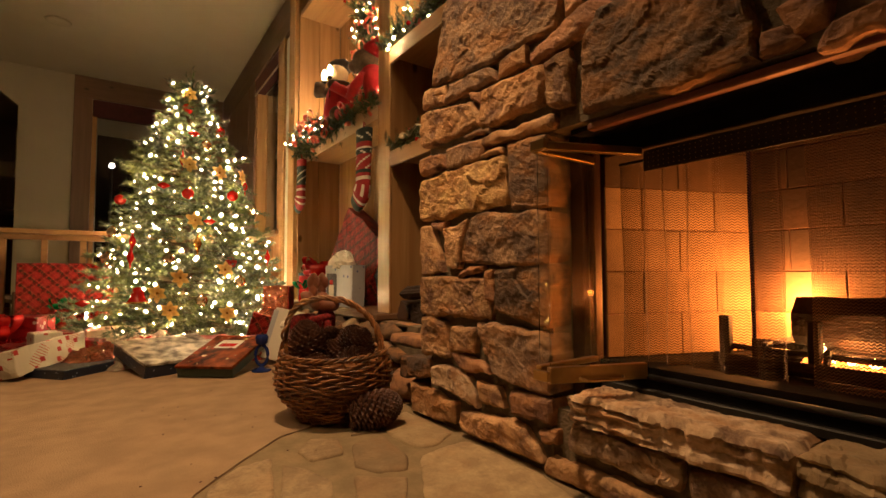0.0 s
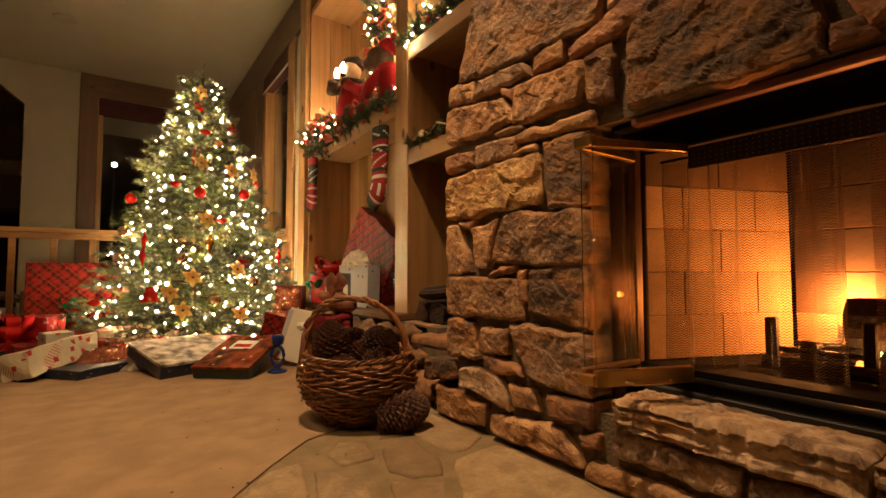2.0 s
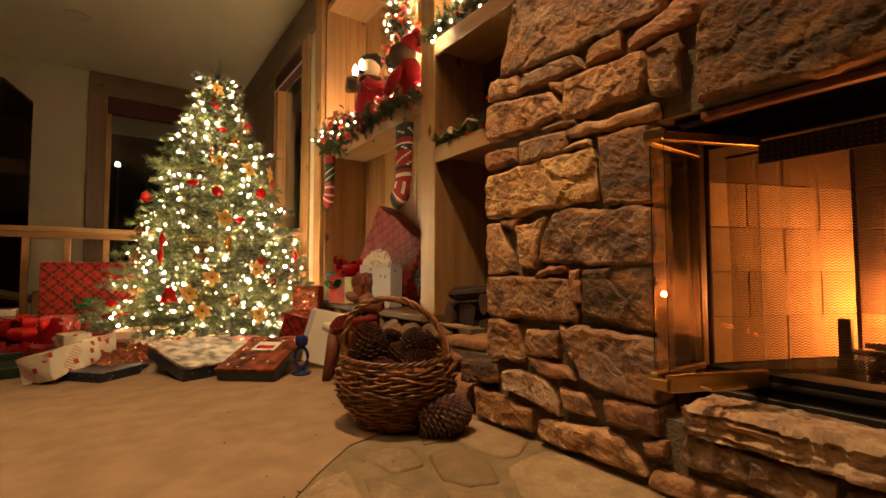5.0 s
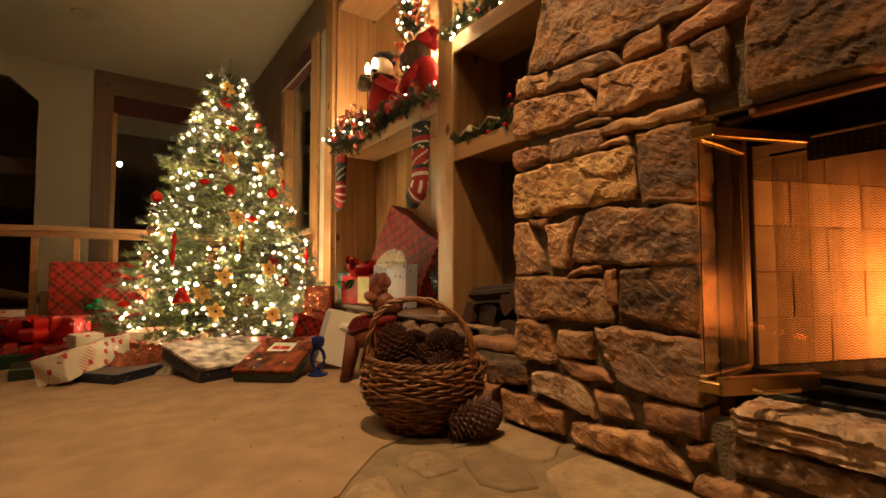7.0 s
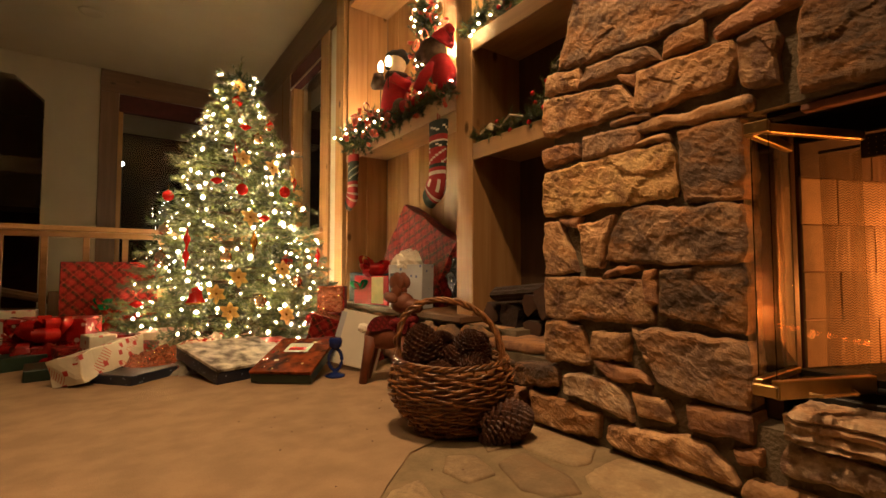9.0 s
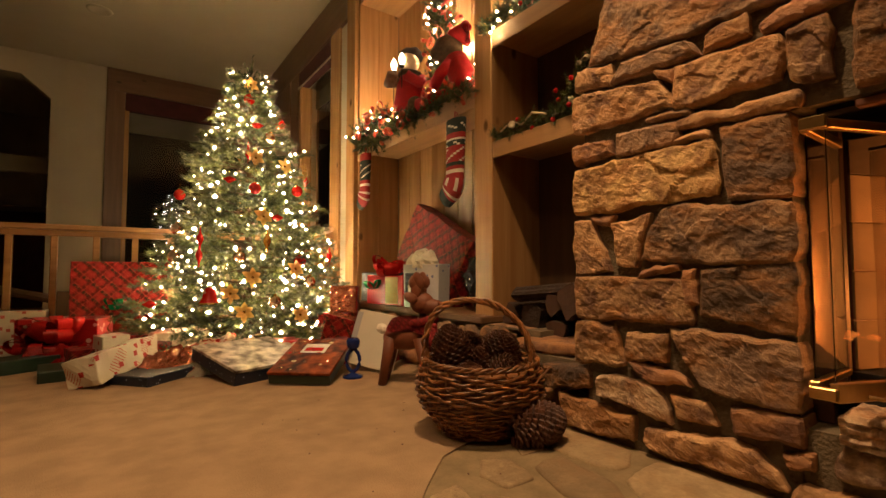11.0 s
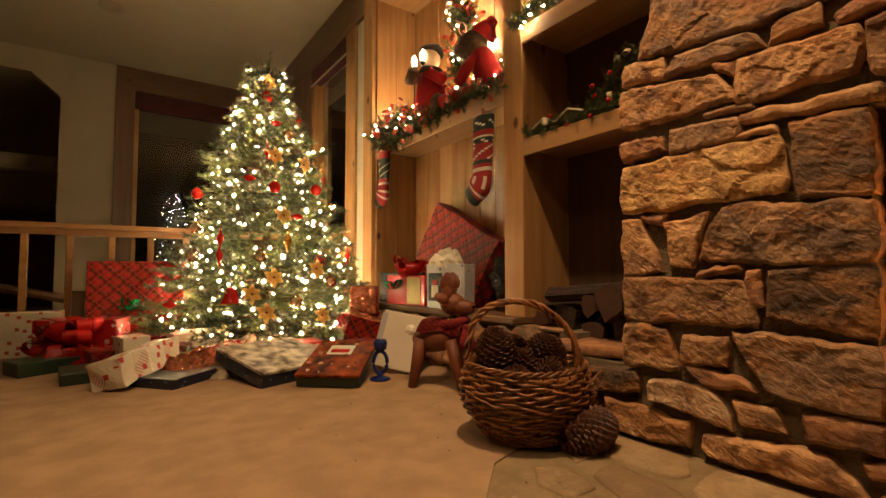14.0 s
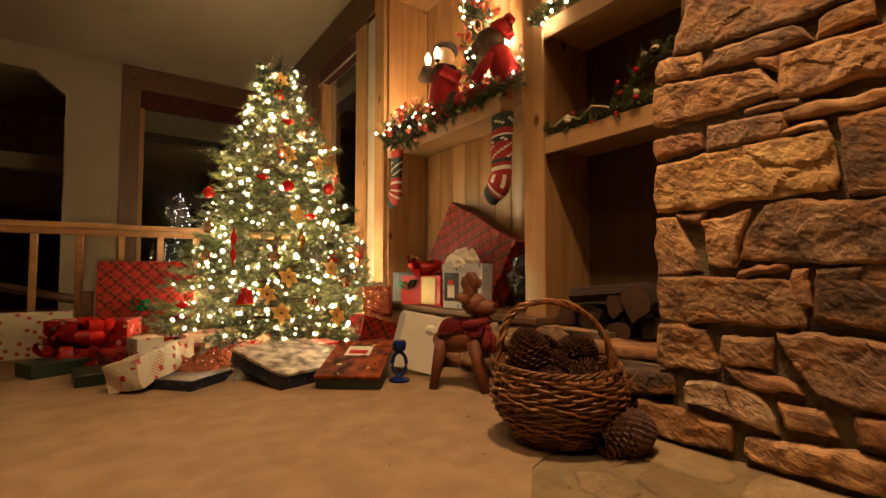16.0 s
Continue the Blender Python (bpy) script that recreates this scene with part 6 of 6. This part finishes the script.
# ---- stockings ----
K_RED = mat("red_knit", (0.30, 0.018, 0.020), 0.9, var=0.2, scale=60, fine=260, bump=0.6)
K_DARK = mat("dark_green_knit", (0.020, 0.032, 0.026), 0.9, var=0.2, scale=60, fine=260, bump=0.6)
K_WHITE = mat("white_knit", (0.62, 0.56, 0.47), 0.9, var=0.15, scale=60, fine=260, bump=0.6)


def stocking(m, h, bands, label, wide=1.0):
    """A knitted stocking hanging from its cuff at the origin; local y is the way its toe points."""
    t = thing("stocking", m, label, "stocking", "stockings on the shelf")
    n, sides = 46, 18
    path = []
    for i in range(n + 1):
        s = i / n
        if s < 0.66:
            c = Vector((0, 0.02 * s, -h * s * 0.92))
            r = (0.064 - 0.012 * s) * wide
            d = Vector((0, 0, -1))
        else:
            u = (s - 0.66) / 0.34
            a = 0.95 * min(1, u * 1.6)
            c = path[-1][0] + Vector((0, math.sin(a), -math.cos(a))) * h * 0.0240
            r = wide * 0.054 + 0.016 * math.sin(math.pi * min(1, u * 1.5))
            if u > 0.8:
                r *= math.sqrt(max(0.02, 1 - ((u - 0.8) / 0.2) ** 2))
            d = Vector((0, math.sin(a), -math.cos(a)))
        path.append((c, r, d, s))
    bm = bmesh.new()
    rings = []
    for c, r, d, s in path:
        u = Vector((1, 0, 0))
        v = d.cross(u)
        rings.append([bm.verts.new(c + u * r * 0.5 * math.cos(2 * math.pi * k / sides) + v * r * math.sin(2 * math.pi * k / sides)) for k in range(sides)])
    for i, (a, b_) in enumerate(zip(rings, rings[1:])):
        s = i / n
        for k in range(sides):
            f = bm.faces.new((a[k], a[(k + 1) % sides], b_[(k + 1) % sides], b_[k]))
            idx = 0
            for s0, s1, mi, kind in bands:
                if s0 <= s < s1 and (kind == "all" or (kind == "zig" and (k + i) % 4 < 1) or (kind == "zag" and (k - i) % 6 < 1) or (kind == "dot" and k % 3 == 0)):
                    idx = mi
            f.material_index = idx
    bm.faces.new(rings[0][::-1])
    bm.faces.new(rings[-1])
    part("knitted_leg", bm, [K_RED, K_DARK, K_WHITE], t, smooth=True)
    part("hanging_loop", tube([(0, 0.0, 0.0), (0, -0.01, 0.035), (0, 0.01, 0.05), (0, 0.012, 0.0)], 0.003, 5), K_RED, t)
    return t


BANDS = ((0.0, 0.16, 1, "all"), (0.06, 0.13, 2, "zig"), (0.22, 0.25, 2, "all"), (0.25, 0.31, 1, "all"), (0.28, 0.32, 2, "zig"), (0.34, 0.52, 2, "zag"), (0.52, 0.55, 1, "all"), (0.60, 0.64, 2, "all"), (0.68, 0.78, 2, "dot"), (0.82, 0.845, 2, "all"), (0.86, 1.01, 1, "all"))
stocking(pose(1.515, 2.385, 1.300, 0, 0, 0), 0.47, BANDS, "red, white and dark knitted stocking hanging from the shelf", 1.15)
BANDS2 = ((0.0, 0.10, 0, "all"), (0.12, 0.50, 1, "all"), (0.18, 0.45, 2, "zag"), (0.56, 0.60, 2, "all"), (0.68, 0.70, 2, "all"), (0.76, 0.78, 2, "all"), (0.86, 1.01, 1, "all"))
stocking(pose(1.515, 3.46, 1.345, 0, 0, 0), 0.41, BANDS2, "green and red knitted stocking with striped foot")

# ---- shelf figures ----
D_RED = mat("red_felt", (0.36, 0.004, 0.010), 0.85, var=0.15, scale=30, bump=0.4)
D_BROWN = mat("brown_plush", (0.10, 0.060, 0.030), 0.95, var=0.35, scale=50, bump=0.8)
D_FACE = mat("cream_cloth", (0.62, 0.45, 0.28), 0.8, var=0.1, scale=20, bump=0.2)
D_DARK = mat("dark_felt", (0.035, 0.025, 0.020), 0.9, var=0.3, scale=30, bump=0.4)


def merged(name, pieces, m, label, category):
    """Several shapes as ONE plain mesh with a material each."""
    bm = bmesh.new()
    mats = []
    for make, material in pieces:
        if material not in mats:
            mats.append(material)
        before = set(bm.faces)
        make(bm)
        for f in bm.faces:
            if f not in before:
                f.material_index = mats.index(material)
    return tagged(part(name, bm, mats, m=m, smooth=True), label, category)


merged("caroler_doll", [
    (lambda b: lathe([(0.085, 0), (0.092, 0.05), (0.085, 0.16), (0.07, 0.27), (0.05, 0.33), (0.03, 0.35)], 20, b), D_RED),
    (lambda b: blob((0, 0, 0.335), (0.072, 0.066, 0.026), bm=b, rough=0.25), D_BROWN),
    (lambda b: tube([(0.02, 0.06, 0.31), (-0.07, 0.09, 0.27), (-0.11, 0.05, 0.30)], 0.03, 10, b), D_BROWN),
    (lambda b: tube([(0.02, -0.06, 0.31), (-0.06, -0.08, 0.25), (-0.10, -0.02, 0.29)], 0.03, 10, b), D_RED),
    (lambda b: blob((-0.01, 0, 0.405), (0.055, 0.055, 0.062), bm=b), D_FACE),
    (lambda b: blob((0.01, 0, 0.455), (0.062, 0.066, 0.050), bm=b, rough=0.2), D_DARK),
], pose(1.65, 3.075, 1.449, 0, 0, 35) @ Matrix.Diagonal((1.25, 1.25, 1.1, 1)), "caroler doll in a red coat, fur collar and dark hat", "doll")
merged("plush_toy", [
    (lambda b: tube([(0, -0.10, 0.02), (0, -0.09, 0.12), (-0.01, -0.05, 0.21), (-0.01, -0.03, 0.27)], 0.095, 16, b, taper=lambda s: 1.0 - 0.35 * s), D_RED),
    (lambda b: tube([(-0.05, -0.06, 0.045), (-0.08, 0.06, 0.040), (-0.085, 0.20, 0.036)], 0.040, 12, b), D_RED),
    (lambda b: blob((-0.085, 0.235, 0.050), (0.045, 0.05, 0.050), bm=b, seg=12), D_BROWN),
    (lambda b: tube([(0.03, -0.04, 0.045), (0.01, 0.08, 0.040), (0.0, 0.22, 0.036)], 0.040, 12, b), D_RED),
    (lambda b: tube([(-0.06, -0.03, 0.23), (-0.105, 0.0, 0.16), (-0.10, 0.06, 0.10)], 0.032, 10, b), D_RED),
    (lambda b: blob((-0.02, 0.02, 0.335), (0.080, 0.085, 0.085), bm=b, seg=18, rough=0.1), D_BROWN),
    (lambda b: blob((-0.05, 0.075, 0.315), (0.048, 0.045, 0.042), bm=b, seg=12), D_BROWN),
    (lambda b: lathe([(0.070, 0), (0.073, 0.02), (0.056, 0.05), (0.034, 0.08), (0.01, 0.10)], 16, b, pose(-0.005, -0.040, 0.372, 38, 8, 0)), D_RED),
    (lambda b: tube([(-0.01, -0.10, 0.435), (-0.015, -0.125, 0.41), (-0.015, -0.125, 0.33)], 0.030, 10, b, taper=lambda s: 1 - 0.3 * s), D_RED),
], pose(1.645, 2.585, 1.46, 0, 0, 10), "brown plush toy in a red suit and cap", "plush toy")
# lantern the doll holds
lt = thing("candle_lantern", pose(1.566, 3.110, 1.700), "small electric candle lantern glowing beside the doll", "lantern")
M_CANDLE = glow("candle_glow", (1.0, 0.78, 0.42), 16)
for dy in (-0.07, 0.035):
    cup = part("candle_cup", lathe([(0.003, -0.252), (0.003, 0.13), (0.018, 0.14), (0.018, 0.152), (0.0, 0.152)], 12), M_BLACK, lt, m=pose(0, dy, 0), smooth=True)
    part("candle_bulb", lathe([(0.002, 0), (0.019, 0.01), (0.026, 0.05), (0.022, 0.075), (0.004, 0.105)], 12), M_CANDLE, cup, m=pose(0, 0, 0.152) @ Matrix.Scale(0.78, 4), smooth=True)

# ---- garlands ----
M_BERRY = mat("red_berry", (0.45, 0.015, 0.02), 0.2, var=0.1, scale=10, bump=0)
R_MESH = mat("red_gold_ribbon", (0.48, 0.035, 0.025), 0.35, 0.2, var=0.4, scale=30, bump=0.3, tint=(0.50, 0.17, 0.06))
R_CREAM = mat("cream_ribbon", (0.50, 0.40, 0.26), 0.5, var=0.2, scale=20, bump=0.2)


def garland(name, pts, thick, per, bulbs, berries, loops, label, seed, ribbon_mat=R_MESH):
    """Fir garland along points with bulbs, berries and looped ribbon."""
    t = thing(name, pose(0, 0, 0), label, "garland", "fir garlands on the shelves")
    rng = random.Random(seed)
    P = [Vector(p) for p in pts]
    segs = list(zip(P, P[1:]))
    total = sum((b - a).length for a, b in segs)
    A, B, tp = [], [], []
    for a, b in segs:
        for k in range(max(2, int((b - a).length * per * 2.6))):
            o = a.lerp(b, rng.random())
            d = Vector((rng.gauss(0, 1), rng.gauss(0, 1), rng.gauss(0, 0.8))).normalized() * 0.8 + (b - a).normalized() * 0.6
            e = o + d * thick * rng.uniform(0.6, 1.2)
            A.append(np.array(o)), B.append(np.array(e))
            tp.append(e)
    V, F = needles(A, B, 700, 0.028, 0.0030)
    tagged(np_mesh("fir_sprays", V, F, M_NEEDLE, t), kind="stuff")
    part("garland_wire", tube(P, 0.006, 5), M_TWIG, t)
    if bulbs:
        bm = bmesh.new()
        for k in range(bulbs):
            bmesh.ops.create_icosphere(bm, subdivisions=1, radius=rng.uniform(0.003, 0.006), matrix=Matrix.Translation(rng.choice(tp)))
        tagged(part("light_string", bm, M_BULB, t, "warm white glowing fairy lights"), kind="stuff")
    for k in range(berries):
        part("berry", blob((0, 0, 0), (0.011, 0.011, 0.011), seg=8), M_BERRY, t, m=pose(*rng.choice(tp)), smooth=True)
    for k in range(loops):
        bm = bmesh.new()
        L, w = thick * rng.uniform(0.35, 0.7), 0.010
        prev = None
        for i in range(13):
            u = 2 * math.pi * i / 12
            e = [bm.verts.new((L * 0.5 * (1 - math.cos(u)), s * w, L * 0.3 * math.sin(u))) for s in (-1, 1)]
            if prev:
                bm.faces.new((prev[0], prev[1], e[1], e[0]))
            prev = e
        part("ribbon_loop", bm, ribbon_mat, t, m=pose(*rng.choice(tp), rng.uniform(0, 360), rng.uniform(0, 360), rng.uniform(0, 360)), smooth=True)
    return t


garland("shelf_garland", [(1.53, 3.66, 1.46), (1.54, 3.45, 1.53), (1.55, 3.25, 1.52), (1.55, 3.05, 1.47)], 0.13, 130, 44, 8, 60, "lit fir garland with red and gold ribbon along the shelf", 1)
garland("shelf_garland", [(1.545, 3.62, 1.43), (1.53, 3.30, 1.40), (1.535, 2.95, 1.43), (1.535, 2.60, 1.45), (1.545, 2.30, 1.44)], 0.085, 120, 0, 0, 24, "dark fir garland with red ribbon hanging over the shelf's edge", 2)
garland("shelf_garland", [(1.76, 2.78, 1.46), (1.77, 2.88, 1.75), (1.76, 2.86, 2.05), (1.76, 2.92, 2.35), (1.77, 2.88, 2.53)], 0.14, 120, 105, 14, 60, "upright lit fir garland wound with red and gold ribbon", 3)
garland("shelf_garland", [(1.68, 2.44, 1.47), (1.70, 2.36, 1.62), (1.72, 2.34, 1.74)], 0.10, 110, 48, 2, 8, "lit fir sprays behind the plush toy", 4)
garland("shelf_garland", [(1.55, 2.115, 1.145), (1.56, 1.95, 1.165), (1.56, 1.75, 1.16), (1.56, 1.50, 1.17)], 0.065, 110, 0, 6, 4, "unlit dark fir garland with cream ribbon on the shelf", 5, R_CREAM)
t = garland("shelf_garland", [(1.62, 1.82, 1.16), (1.62, 1.72, 1.28), (1.60, 1.60, 1.36)], 0.06, 80, 0, 5, 2, "unlit dark fir sprig with red berries on the shelf", 6, R_CREAM)
part("trailing_ribbon", tube([(1.53, 2.06, 1.16), (1.53, 1.99, 1.19), (1.535, 1.93, 1.16), (1.53, 1.86, 1.195), (1.53, 1.78, 1.165)], 0.005, 5), R_CREAM, t)
garland("shelf_garland", [(1.55, 2.22, 1.70), (1.54, 2.12, 1.72), (1.56, 2.00, 1.73), (1.58, 1.85, 1.74), (1.58, 1.70, 1.74)], 0.115, 110, 26, 6, 4, "lit fir garland with red berries on the upper shelf", 7)

# crumbs and bits of bark on the carpet
bm = bmesh.new()
rng = random.Random(21)
for k in range(24):
    x, y = rng.uniform(0.45, 1.2), rng.uniform(1.3, 2.3)
    r = rng.uniform(0.0012, 0.0030)
    blob((x, y, 0.001 + r * 0.4), (r * 1.6, r, r * 0.6), pose(0, 0, 0, 0, 0, rng.uniform(0, 180)), bm, 5)
tagged(part("crumbs", bm, M_CONE), "tiny dark crumbs scattered on the carpet", "crumbs", kind="stuff")
